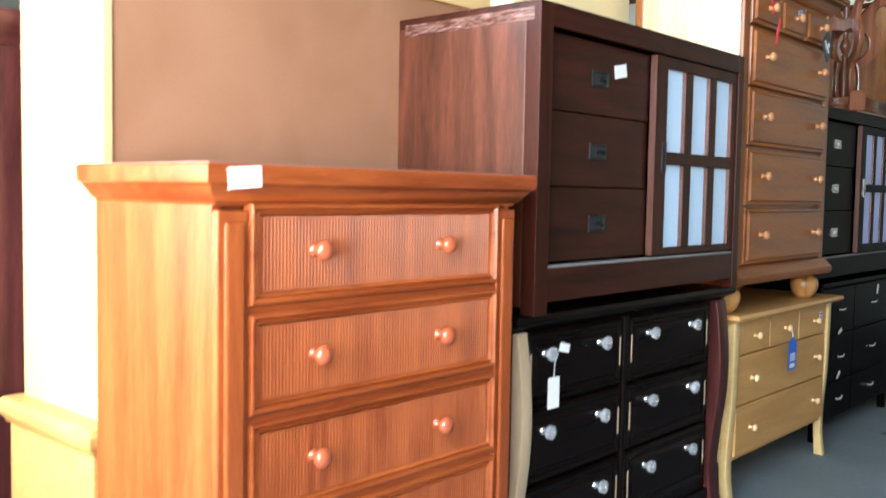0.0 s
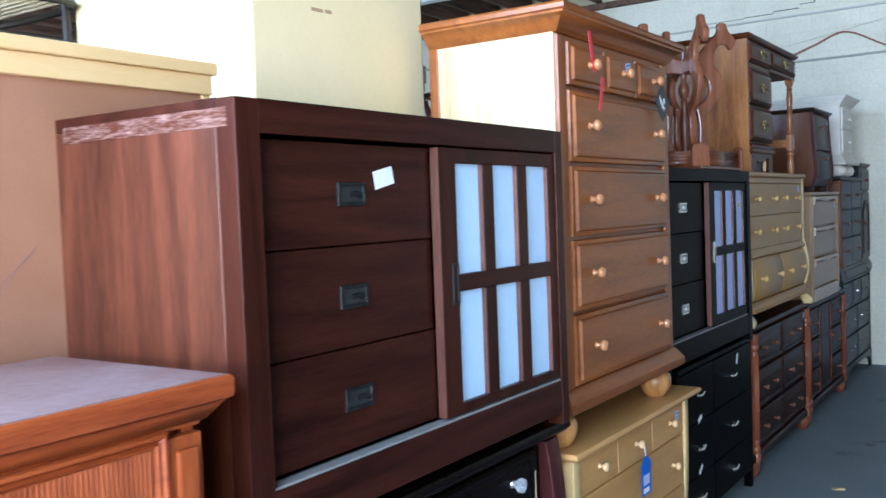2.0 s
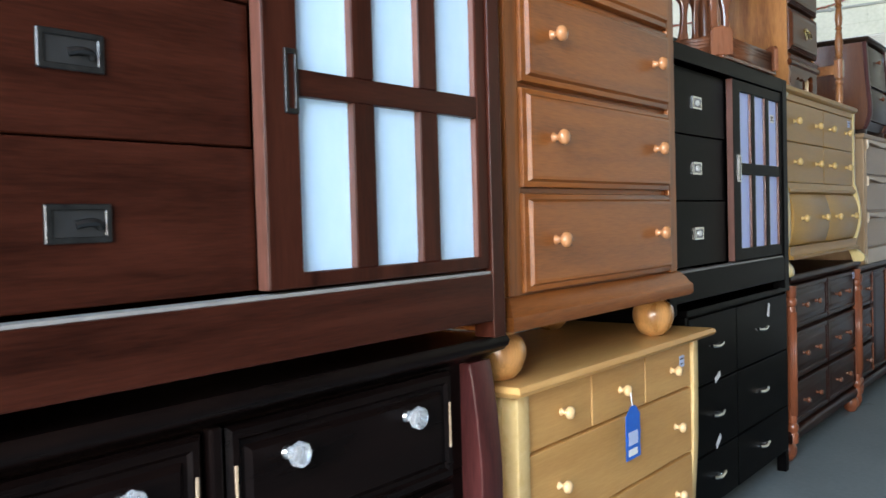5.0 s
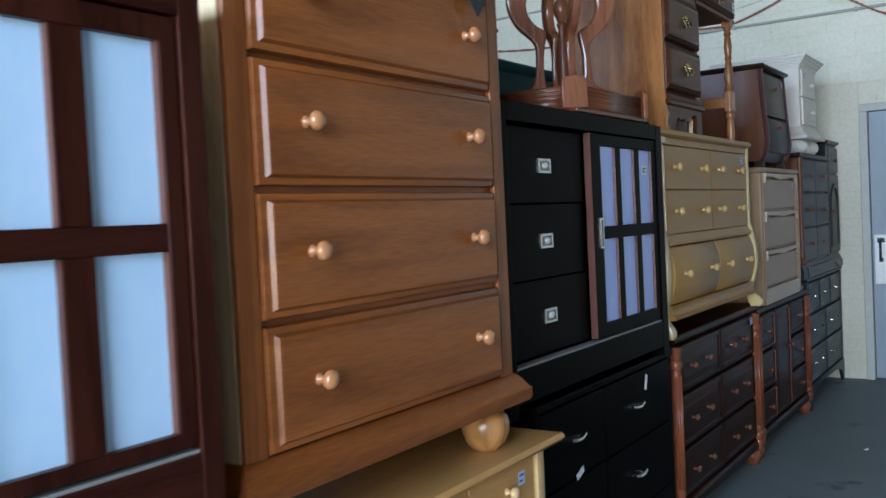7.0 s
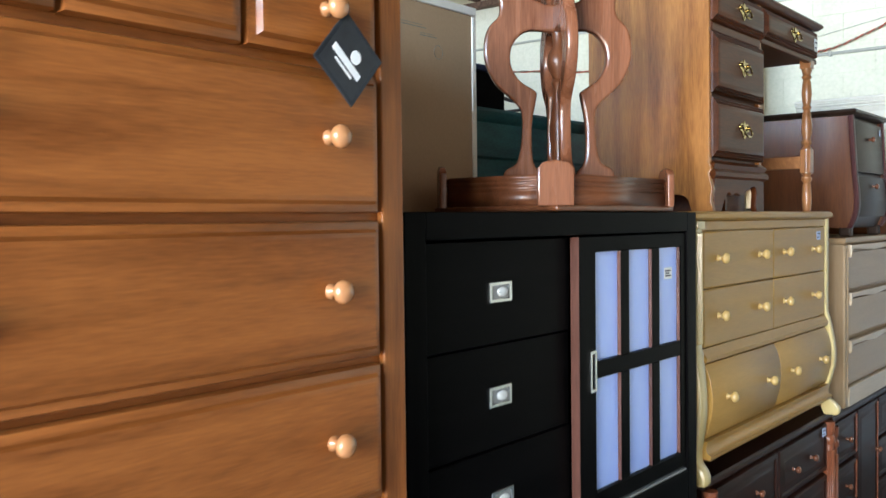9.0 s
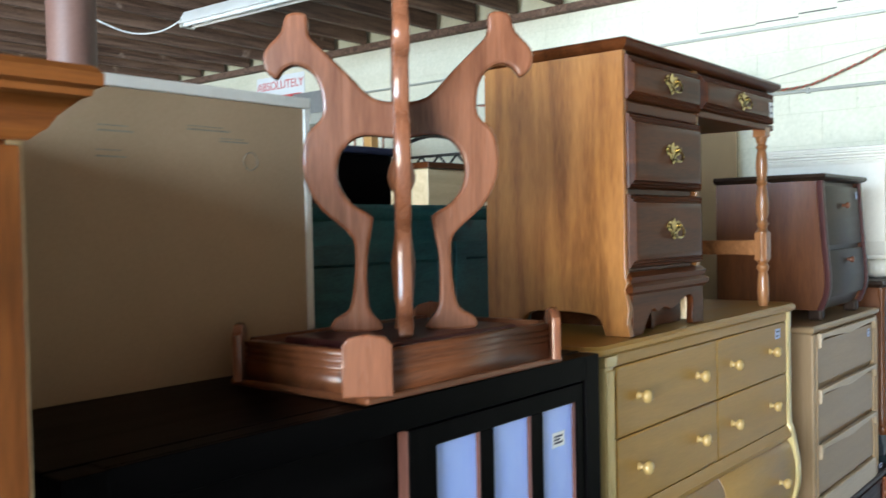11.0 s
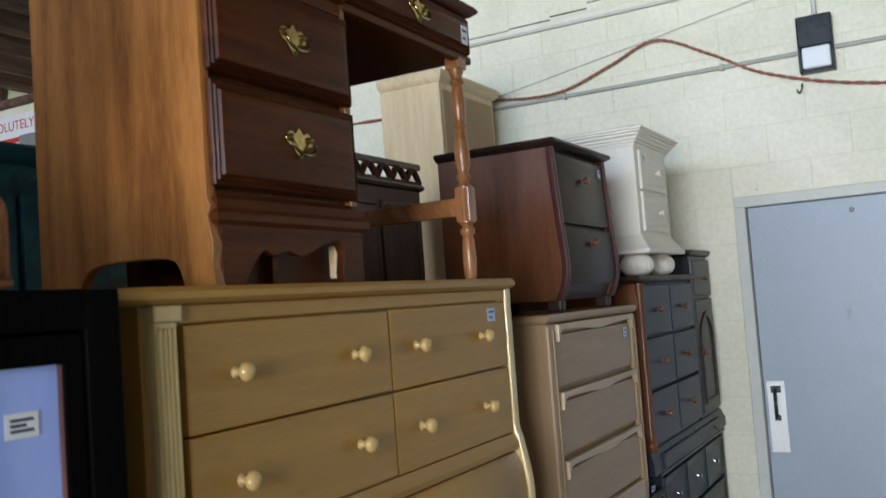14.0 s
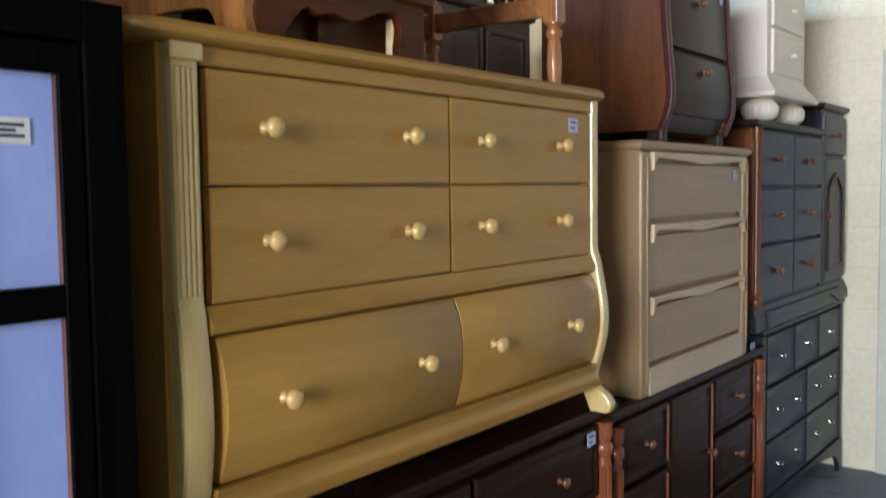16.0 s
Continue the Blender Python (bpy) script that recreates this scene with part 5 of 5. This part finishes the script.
# ---- taupe chest and the bombe night stand on it ----
c = thing("taupe_chest", -1.65, 7.34, 0.806, "greyish taupe three-drawer chest with carved grip edges", "chest of drawers")
NW, ND, NH = 0.90, 0.45, 0.755
part("top", moulding(NW, ND, ((0.0, NH - 0.030), (0.010, NH - 0.024), (0.016, NH - 0.016), (0.016, NH - 0.006), (0.010, NH))), M["taupe"], c)
carcass(c, NW, ND, 0.0, NH - 0.03, "taupe", front=0.0)
for yy in (0.0, NW - 0.052):
    part("stile", merged(boxes((-0.01, 0.010, yy, yy + 0.052, 0.0, NH - 0.031), bev=0.008), boxes((0.008, 0.014, yy + 0.030, yy + 0.044, 0.04, NH - 0.05), bev=0.004)), M["taupe_v"], c)
for i in range(3):
    z0 = 0.099 + 0.213 * i
    dr = part("drawer", panel(0.058, NW - 0.058, z0, z0 + 0.165, FLAT), M["taupe"], c)
    grip = [(0.0, 0.205), (0.0, 0.150), (0.012, 0.168), (0.030, 0.185)] + smooth_line([(0.06, 0.186), (0.25, 0.180), (0.39, 0.172), (0.53, 0.180), (0.72, 0.186)], steps=4) + [(0.754, 0.185), (0.772, 0.168), (0.784, 0.150), (0.784, 0.205)]
    part("grip_edge", moved(cutout(grip, 0.020, "yz", 0.004), Matrix.Translation((0.002, 0.058, z0 - 0.007))), M["taupe_trim"], dr, "lighter carved grip edge")
part("base_rail", boxes((-0.01, 0.014, 0.052, NW - 0.052, 0.0, 0.088), bev=0.006), M["taupe_trim"], c)
label_sheet("paper_label", -1.644, 8.11, 1.462, 0.035, 0.035, "sticker_blue", "pale blue price label on a taupe drawer")

nst = thing("bombe_nightstand", -1.675, 7.56, 1.562, "reddish nightstand with swelling dark drawer fronts", "nightstand")
MW, MD, MH = 0.54, 0.43, 0.585
prof = smooth_line([(-0.004, MH - 0.02), (-0.001, 0.50), (0.004, 0.42), (0.009, 0.34), (0.016, 0.26), (0.022, 0.19), (0.022, 0.13), (0.010, 0.08), (-0.008, 0.04)], steps=4)
part("top", moulding(MW, MD, ((0.004, MH - 0.028), (0.020, MH - 0.020), (0.028, MH - 0.012), (0.026, MH - 0.004), (0.020, MH))), M["umber"], nst, "dark moulded top")
SHELL = prof + [(-MD, 0.04), (-MD, MH - 0.02)]
part("side_panel", cutout(SHELL, 0.022, "xz", 0.002), M["auburn_v"], nst, "reddish side panel", (0, 0.0, 0))
part("side_panel", cutout(SHELL, 0.022, "xz", 0.002), M["auburn_v"], nst, "", (0, MW - 0.022, 0))
part("body", cutout([(a - 0.014, b) for a, b in prof] + [(-MD + 0.004, 0.04), (-MD + 0.004, MH - 0.03)], MW - 0.044, "xz", 0), M["umber"], nst, "", (0, 0.022, 0))
EDGE = [(a + 0.012, b) for a, b in prof] + [(a - 0.012, b) for a, b in prof[::-1]]
for yy in (-0.006, MW - 0.022):
    part("edge_moulding", cutout(EDGE, 0.030, "xz", 0.005), M["plum_v"], nst, "rounded dark edge", (0, yy, 0))
mid = len(prof) // 2 - 1
for seg, kz in ((prof[2:mid], 0.46), (prof[mid:-5], 0.235)):
    dr = part("drawer", cutout([(a + 0.006, b) for a, b in seg] + [(a - 0.012, b) for a, b in seg[::-1]], MW - 0.06, "xz", 0.002), M["umber"], nst, "", (0, 0.03, 0))
    kx = min(prof, key=lambda q: abs(q[1] - kz))[0]
    knob("dark", dr, kx + 0.004, (MW - 0.06) / 2, kz)
for yy in (0.01, MW - 0.05):
    part("foot", boxes((-0.06, -0.004, yy, yy + 0.045, 0.0, 0.05), bev=0.010), M["umber"], nst)
    part("foot", boxes((-MD, -MD + 0.05, yy, yy + 0.045, 0.0, 0.05), bev=0.006), M["umber"], nst)
label_sheet("paper_label", -1.668, 8.03, 2.065, 0.030, 0.030, "sticker_blue", "pale blue price label on a nightstand drawer", lines=1)

# ---- slate dresser below, slate chest on it, white chest on top ----
r = thing("slate_dresser", -1.66, 8.46, 0.0, "dark slate-green dresser with an arched apron", "dresser")
RW, RD, RH = 1.215, 0.58, 0.862
part("top", moulding(RW, RD, ((0.0, RH - 0.026), (0.012, RH - 0.020), (0.014, RH - 0.006), (0.008, RH))), M["slate_green"], r)
carcass(r, RW, RD, 0.10, RH - 0.026, "slate_green", front=-0.004)
part("apron", cutout([(0.0, 0.0), (0.045, 0.0)] + smooth_line([(0.05, 0.03), (0.12, 0.09), (0.30, 0.12), (0.61, 0.135), (0.92, 0.12), (1.10, 0.09), (1.165, 0.03)], steps=4) + [(1.17, 0.0), (RW, 0.0), (RW, 0.165), (0.0, 0.165)], 0.024, "yz"), M["slate_green"], r, "arched apron", (-0.012, 0, 0))
for yy in (0.0, RW - 0.045):
    part("back_leg", boxes((-RD, -RD + 0.045, yy, yy + 0.045, 0.0, 0.10), bev=0.003), M["slate_green_v"], r)
    part("stile", boxes((-0.01, 0.008, yy, yy + 0.045, 0.165, RH - 0.027), bev=0.004), M["slate_green_v"], r)
for yy0, yy1, z0, z1 in [(0.055 + 0.371 * i, 0.055 + 0.371 * i + 0.360, 0.63, 0.825) for i in range(3)] + [(0.055 + 0.557 * i, 0.055 + 0.557 * i + 0.546, z0, z1) for i in range(2) for z0, z1 in ((0.405, 0.610), (0.178, 0.388))]:
    dr = part("drawer", panel(yy0, yy1, z0, z1, ((0.0, -0.012), (0.0, 0.004), (0.004, 0.008), (0.010, 0.006), (0.03, 0.002), (0.04, 0.002))), M["slate_green"], r)
    for f in ((0.5,) if z0 > 0.6 else (0.28, 0.72)):
        knob("steel", dr, 0.003, yy0 + f * (yy1 - yy0), (z0 + z1) / 2)

q = thing("slate_chest", -1.66, 8.36, 0.864, "dark slate chest with small drawers, an arched door and reddish sides", "chest of drawers")
QL, QW, QD = 0.900, 1.325, 0.58
part("base", moulding(QW, QD, ((0.016, 0.0), (0.020, 0.006), (0.020, 0.05), (0.012, 0.065), (0.006, 0.085), (0.0, 0.095))), M["slate"], q)
part("apron", cutout([(0.10, 0.0), (0.20, 0.05), (0.60, 0.035), (1.00, 0.05), (1.15, 0.0), (1.15, 0.07), (0.10, 0.07)], 0.02, "yz", 0.002), M["slate"], q, "", (0.008, 0.02, 0.002))
part("side_panel", boxes((-QD, 0.0, 0.0, 0.025, 0.094, 0.78), bev=0.003), M["auburn_v"], q, "reddish side panel")
part("body", boxes((-QD + 0.004, -0.008, 0.025, QL, 0.094, 0.78), bev=0), M["slate"], q)
part("top", moulding(QL, QD, ((0.0, 0.780), (0.010, 0.786), (0.020, 0.796), (0.020, 0.808), (0.014, 0.812))), M["umber"], q)
part("tower", boxes((-QD, -0.004, QL + 0.022, QW, 0.094, 0.905), bev=0.003), M["slate_v"], q)
part("tower_top", moved(moulding(QW - QL - 0.024, QD, ((0.0, 0.905), (0.010, 0.911), (0.018, 0.920), (0.018, 0.932), (0.012, 0.936))), Matrix.Translation((0, QL + 0.023, 0))), M["umber"], q)
part("column", lathe([(0.020, 0.095), (0.024, 0.11), (0.024, 0.125), (0.018, 0.135), (0.022, 0.15), (0.016, 0.17), (0.016, 0.70), (0.020, 0.74), (0.022, 0.78)], 14), M["auburn_v"], q, "turned corner column", (0.006, 0.016, 0))
for i in range(2):
    for jz in range(3):
        y0 = 0.045 + 0.427 * i
        z0 = 0.115 + 0.222 * jz
        dr = part("drawer", panel(y0, y0 + 0.418, z0, z0 + 0.212, LIP), M["slate"], q)
        knob("dark", dr, 0.012, y0 + 0.20, z0 + 0.106)
dr = part("drawer", panel(QL + 0.04, QW - 0.02, 0.70, 0.885, LIP), M["slate"], q)
knob("dark", dr, 0.012, (QL + QW) / 2 + 0.01, 0.79)
dd = part("door", panel(QL + 0.04, QW - 0.02, 0.115, 0.685, LIP), M["slate_v"], q)
arch = [(QL + 0.085, 0.16), (QW - 0.065, 0.16)] + smooth_line([(QW - 0.065, 0.50), (QW - 0.09, 0.56), ((QL + QW) / 2 + 0.01, 0.62), (QL + 0.11, 0.56), (QL + 0.085, 0.50)], steps=4)
inner = [((y - (QL + QW) / 2 - 0.01) * 0.80 + (QL + QW) / 2 + 0.01, (z - 0.38) * 0.90 + 0.38) for y, z in arch]
bm = bmesh.new()
o1, i1 = [bm.verts.new((0.013, y, z)) for y, z in arch], [bm.verts.new((0.013, y, z)) for y, z in inner]
o2, i2 = [bm.verts.new((0.021, y, z)) for y, z in arch], [bm.verts.new((0.021, y, z)) for y, z in inner]
for s in range(len(arch)):
    s2 = (s + 1) % len(arch)
    bm.faces.new((o2[s], o2[s2], i2[s2], i2[s]))
    bm.faces.new((o1[s], o1[s2], o2[s2], o2[s]))
    bm.faces.new((i2[s], i2[s2], i1[s2], i1[s]))
bmesh.ops.recalc_face_normals(bm, faces=bm.faces[:])
part("arched_moulding", bm, M["umber"], dd)
knob("dark", dd, 0.014, QL + 0.065, 0.42)

w = thing("white_chest", -1.668, 8.522, 1.678, "small white painted chest on fluted bun feet", "nightstand")
WW, WD = 0.50, 0.56
for px in (-0.05, -WD + 0.06):
    for py in (0.075, WW - 0.075):
        fb = []
        for i in range(13):
            th = math.pi * (0.12 + 0.76 * i / 12)
            fb.append((0.074 * math.sin(th) ** 0.8, 0.048 - 0.048 * math.cos(th) / math.cos(math.pi * 0.12)))
        bm = lathe(fb, 44)
        for v in bm.verts:
            rr = math.hypot(v.co.x, v.co.y)
            if rr > 0.01:
                s = 1 - 0.05 * (0.5 + 0.5 * math.cos(22 * math.atan2(v.co.y, v.co.x)))
                v.co.x, v.co.y = v.co.x * s, v.co.y * s
        part("foot", bm, M["white_paint"], w, "ribbed round foot", (px, py, 0))
part("base", moulding(WW, WD, ((0.044, 0.094), (0.048, 0.100), (0.048, 0.112), (0.036, 0.122), (0.026, 0.140), (0.012, 0.154), (0.006, 0.172), (0.0, 0.176))), M["white_paint"], w)
part("body", boxes((-WD, 0.0, 0.0, WW, 0.172, 0.565), bev=0.004), M["white_paint"], w)
part("cornice", moulding(WW, WD, ((0.0, 0.555), (0.006, 0.564), (0.006, 0.571), (0.014, 0.574), (0.014, 0.582), (0.025, 0.586), (0.025, 0.594), (0.037, 0.602), (0.037, 0.609), (0.048, 0.613), (0.048, 0.620), (0.055, 0.623), (0.055, 0.633), (0.047, 0.637))), M["white_paint"], w)
for z0, z1 in ((0.375, 0.545), (0.192, 0.362)):
    dr = part("drawer", panel(0.05, WW - 0.05, z0, z1, ((0.0, -0.004), (0.0, 0.008), (0.004, 0.012), (0.012, 0.012), (0.020, 0.006), (0.026, 0.006), (0.036, 0.011), (0.045, 0.011))), M["white_paint"], w)
    knob("white", dr, 0.010, WW * 0.56, (z0 + z1) / 2)
label_sheet("paper_label", -1.656, 8.62, 2.185, 0.022, 0.030, "sticker_blue", "pale blue price label on a white drawer", lines=1)

# ---- things standing further back ----
tl = thing("teal_armoire", -2.30, 5.30, 0.0, "teal painted wooden armoire with brushed dark streaks", "armoire")
part("body", boxes((-0.55, 0.0, 0.0, 1.40, 0.0, 1.99), bev=0.006), M["teal"], tl)
part("top", moulding(1.40, 0.55, ((0.0, 1.985), (0.010, 1.992), (0.020, 2.004), (0.024, 2.02), (0.018, 2.03))), M["teal"], tl)
for y0, y1 in ((0.05, 0.69), (0.71, 1.35)):
    part("door", panel(y0, y1, 0.12, 1.92, ((0.0, -0.004), (0.0, 0.014), (0.05, 0.014), (0.058, 0.004), (0.07, 0.004))), M["teal"], tl)

hu = thing("fretwork_hutch", -2.62, 7.60, 0.0, "dark red-brown hutch with a pierced fretwork gallery", "hutch")
part("body", boxes((-0.40, 0.0, 0.0, 0.72, 0.0, 2.14), bev=0.006), M["hutch_red_v"], hu)
part("top", moulding(0.72, 0.40, ((0.0, 2.135), (0.014, 2.142), (0.018, 2.155), (0.012, 2.165))), M["hutch_red"], hu)
for y0, y1 in ((0.04, 0.35), (0.37, 0.68)):
    part("door", panel(y0, y1, 0.9, 2.08, RAISED), M["hutch_red_v"], hu)
part("gallery_rail", boxes((-0.01, 0.01, -0.005, 0.725, 2.235, 2.262), (-0.01, 0.01, -0.005, 0.725, 2.165, 2.180), bev=0.003), M["hutch_red"], hu)
for i in range(6):
    y0 = 0.12 * i
    part("fret", tube(smooth_line([(0.0, y0, 2.175), (0.0, y0 + 0.03, 2.215), (0.0, y0 + 0.06, 2.235), (0.0, y0 + 0.09, 2.215), (0.0, y0 + 0.12, 2.175)]), 0.016, 6), M["hutch_red"], hu)

lowc = solo("low_chest", boxes((-3.25, -2.75, 8.85, 9.62, 0.0, 0.9), bev=0.006), M["hutch_red_v"], "plain brown wooden chest against the end wall", "chest of drawers")
pw = thing("pine_wardrobe", -2.80, 8.92, 0.9, "tall pale pine wardrobe end with a plain cornice", "wardrobe")
part("body", boxes((-0.37, 0.0, 0.0, 0.66, 0.0, 1.90), bev=0.005), M["pale_pine_v"], pw)
part("cornice", moulding(0.66, 0.37, ((0.0, 1.895), (0.012, 1.902), (0.030, 1.925), (0.034, 1.95), (0.028, 1.96))), M["pale_pine"], pw)
part("side_panel", boxes((0.0, 0.006, 0.03, 0.63, 0.03, 1.86), bev=0.002), M["fibreboard"], pw, "tan inset panel")

# sign and wall unit on the far part of the end wall
sg = thing("wall_sign", -7.40, NORTH - 0.004, 3.02, "white wall sign with red capital letters", "sign")
part("board", boxes((-0.35, 0.35, -0.008, 0.0, 0.0, 0.46), bev=0.002), M["paper"], sg)


def lettering(text, x, z, size, key, parent):
    cu = bpy.data.curves.new("lettering", "FONT")
    cu.body, cu.size, cu.extrude, cu.align_x = text, size, 0.0006, "CENTER"
    tmp = new("tmp_text", cu)
    me = bpy.data.meshes.new_from_object(tmp.evaluated_get(bpy.context.evaluated_depsgraph_get()))
    bpy.data.objects.remove(tmp)
    bpy.data.curves.remove(cu)
    me.materials.clear()
    me.materials.append(M[key])
    ob = new("lettering", me)
    ob.parent = parent
    ob.matrix_local = pose(x, -0.0095, z, 90, 0, 0)
    return ob


lettering("ABSOLUTELY", 0.0, 0.33, 0.115, "red_ink", sg)
part("print_line", boxes((-0.30, 0.30, -0.0095, -0.008, 0.225, 0.265), bev=0), M["red_ink"], sg, "line of unreadable red print")
part("print_line", boxes((-0.20, 0.20, -0.0095, -0.008, 0.12, 0.155), bev=0), M["red_ink"], sg, "line of unreadable red print")
un = thing("wall_unit", -6.64, NORTH, 2.93, "dark grey metal wall heater box", "heater")
part("casing", boxes((-0.35, 0.22, -0.22, 0.0, 0.10, 0.30), bev=0.01), M["grey_plastic"], un)
part("cover", boxes((-0.36, 0.20, -0.24, 0.0, 0.0, 0.098), bev=0.01), M["galvanised"], un)


def spindle_chair(x, y, z, rz, key, label):
    s = thing("spindle_chair", x, y, z, label, "chair", "chairs stacked at the back", rz=rz)
    part("seat", boxes((-0.21, 0.21, -0.21, 0.21, 0.42, 0.46), bev=0.012), M[key], s)
    for px in (-0.18, 0.18):
        for py in (-0.18, 0.18):
            part("leg", lathe([(0.014, 0.0), (0.018, 0.1), (0.022, 0.25), (0.018, 0.42)], 10), M[key], s, "", (px, py, 0))
    for i in range(5):
        part("spindle", lathe([(0.008, 0.46), (0.012, 0.62), (0.008, 0.86)], 8), M[key], s, "", (-0.19, -0.16 + 0.08 * i, 0))
    part("crest_rail", tube(smooth_line([(-0.19, -0.22, 0.84), (-0.20, 0.0, 0.90), (-0.19, 0.22, 0.84)]), 0.022, 8), M[key], s)
    return s


solo("plank_shelf", boxes((-6.9, -3.9, 7.4, 8.9, 1.74, 1.80), bev=0.004), M["deck"], "dark board shelf carrying stacked chairs", "shelf")
for x in (-6.7, -5.4, -4.1):
    solo("shelf_post", boxes((x - 0.05, x + 0.05, 7.5, 7.6, 0.0, 1.74), bev=0.004), M["deck"], "dark timber post under a board shelf", "post", "posts under the shelf")
    solo("shelf_post", boxes((x - 0.05, x + 0.05, 8.7, 8.8, 0.0, 1.74), bev=0.004), M["deck"], "dark timber post under a board shelf", "post", "posts under the shelf")
spindle_chair(-6.45, 8.1, 1.80, -60, "desk_leg", "wooden spindle-back chair stacked on a shelf")
spindle_chair(-5.75, 8.4, 1.80, -110, "hutch_red", "dark wooden spindle-back chair stacked on a shelf")
spindle_chair(-5.05, 8.3, 1.80, -80, "desk_leg", "wooden spindle-back chair stacked on a shelf")
nb = thing("wooden_crate", -4.15, 8.0, 1.80, "tan wooden night table with an overhanging top", "table")
part("body", boxes((-0.28, 0.28, -0.25, 0.25, 0.0, 0.50), bev=0.006), M["pale_pine"], nb)
part("top", boxes((-0.32, 0.32, -0.29, 0.29, 0.50, 0.535), bev=0.006), M["desk_brown"], nb)
ih = thing("iron_headboard", -4.62, 8.66, 1.80, "dark wrought-iron headboard with crossed scrollwork", "headboard")
part("outer_bar", tube(smooth_line([(-0.40, 0, 0.0), (-0.40, 0, 0.62), (-0.24, 0, 0.75), (0.0, 0, 0.80), (0.24, 0, 0.75), (0.40, 0, 0.62), (0.40, 0, 0.0)]), 0.014, 8), M["iron"], ih)
for zz in (0.50, 0.66):
    part("cross_bar", tube([(-0.40, 0, zz), (0.40, 0, zz)], 0.010), M["iron"], ih)
for i in range(5):
    x0 = -0.40 + 0.16 * i
    part("scroll", tube([(x0, 0, 0.50), (x0 + 0.16, 0, 0.66)], 0.008, 6), M["iron"], ih)
    part("scroll", tube([(x0, 0, 0.66), (x0 + 0.16, 0, 0.50)], 0.008, 6), M["iron"], ih)
bn = thing("covered_bench", -2.60, 5.42, 2.03, "low black bench with a navy cloth cover on an armoire", "bench")
part("body", boxes((-0.20, 0.20, 0.0, 0.43, 0.0, 0.150), bev=0.008), M["black"], bn)
part("cover", boxes((-0.215, 0.215, -0.015, 0.445, 0.150, 0.172), bev=0.010), M["navy"], bn, "navy cloth cover")
bd = thing("bed_end", -4.70, 8.16, 1.80, "bed end with pale square posts and a dark turned rail", "bed frame")
for x in (0.0, -0.86):
    part("post", boxes((x - 0.035, x + 0.035, -0.035, 0.035, 0.0, 0.93), bev=0.006), M["maple_v"], bd, "pale square post")
part("rail", tube([(-0.83, 0, 0.84), (-0.70, 0, 0.85), (-0.40, 0, 0.87), (-0.03, 0, 0.89)], 0.022, 10), M["iron"], bd, "dark turned rail")
part("lower_rail", boxes((-0.83, -0.03, -0.015, 0.015, 0.35, 0.47), bev=0.006), M["plum"], bd)
part("scroll_back", tube(smooth_line([(-0.75, 0.05, 0.84), (-0.68, 0.05, 0.74), (-0.62, 0.05, 0.62), (-0.40, 0.05, 0.60), (-0.20, 0.05, 0.62), (-0.08, 0.05, 0.56)]), 0.030, 8), M["plum"], bd, "dark curved crest")

# ---- blocks of the end wall: courses of painted concrete blocks ----
BL, BH, JT = 0.405, 0.203, 0.002
near, far_blocks = 0, bmesh.new()


def block_bm(x0, x1, z0, z1):
    return boxes((x0, x1, NORTH - 0.0, NORTH + 0.02, z0, z1), bev=0.003, seg=1)


shared = {}
row = 0
z = 0.0
while z < 3.54:
    x = -9.6 + (BL / 2 if row % 2 else 0.0)
    z0, z1 = z + JT / 2, min(z + BH - JT / 2, 3.545)
    while x < 3.9:
        spans = [(x + JT / 2, x + BL - JT / 2)]
        if z0 < DZ + 0.055:
            spans = [(max(a, lo), min(b, hi)) for a, b in spans for lo, hi in ((-9.6, DX0 - 0.058), (DX1 + 0.058, 3.95))]
            if z1 > DZ + 0.058 > z0:
                spans = spans + [(max(x + JT / 2, DX0 - 0.055), min(x + BL - JT / 2, DX1 + 0.055), DZ + 0.06)]
        for sp in spans:
            a, b = sp[0], sp[1]
            zz0 = sp[2] if len(sp) > 2 else z0
            if b - a < 0.02 or z1 - zz0 < 0.02:
                continue
            if -3.6 < a < 0.3 and zz0 > 0.0 and near < 300:
                key = (round(b - a, 3), round(z1 - zz0, 3))
                if key not in shared:
                    shared[key] = mesh_of("block", boxes((0, key[0], 0, 0.02, 0, key[1]), bev=0.001, seg=1), M["block"])
                part("block", shared[key], None, wall_north, "", (a, NORTH, zz0))
                near += 1
            else:
                bmesh.ops.create_cube(far_blocks, size=1.0, matrix=Matrix.Translation(((a + b) / 2, NORTH + 0.01, (zz0 + z1) / 2)) @ Matrix.Diagonal((b - a, 0.02, z1 - zz0, 1)))
        x += BL
    z += BH
    row += 1
ob = part("block_courses", far_blocks, M["block"], wall_north)
ob["kind"] = "stuff"

# ---- scraps on the floor ----
for x, y, rz, key, s in ((-1.22, 5.86, 30, "knob_pale", 0.030), (-1.02, 8.2, 10, "paper", 0.014), (-1.2, 7.6, 50, "paper", 0.012), (-0.9, 6.9, 70, "paper", 0.010)):
    solo("litter", boxes((-s, s, -s * 0.6, s * 0.6, 0.0, 0.004), (-s * 0.3, s, -s * 0.5, s * 0.2, 0.003, 0.008), bev=0.001, seg=1), M[key], "small crumpled scrap lying on the concrete floor", "litter", "scraps on the floor", loc=(x, y, 0.001), rot=(0, 0, rz))
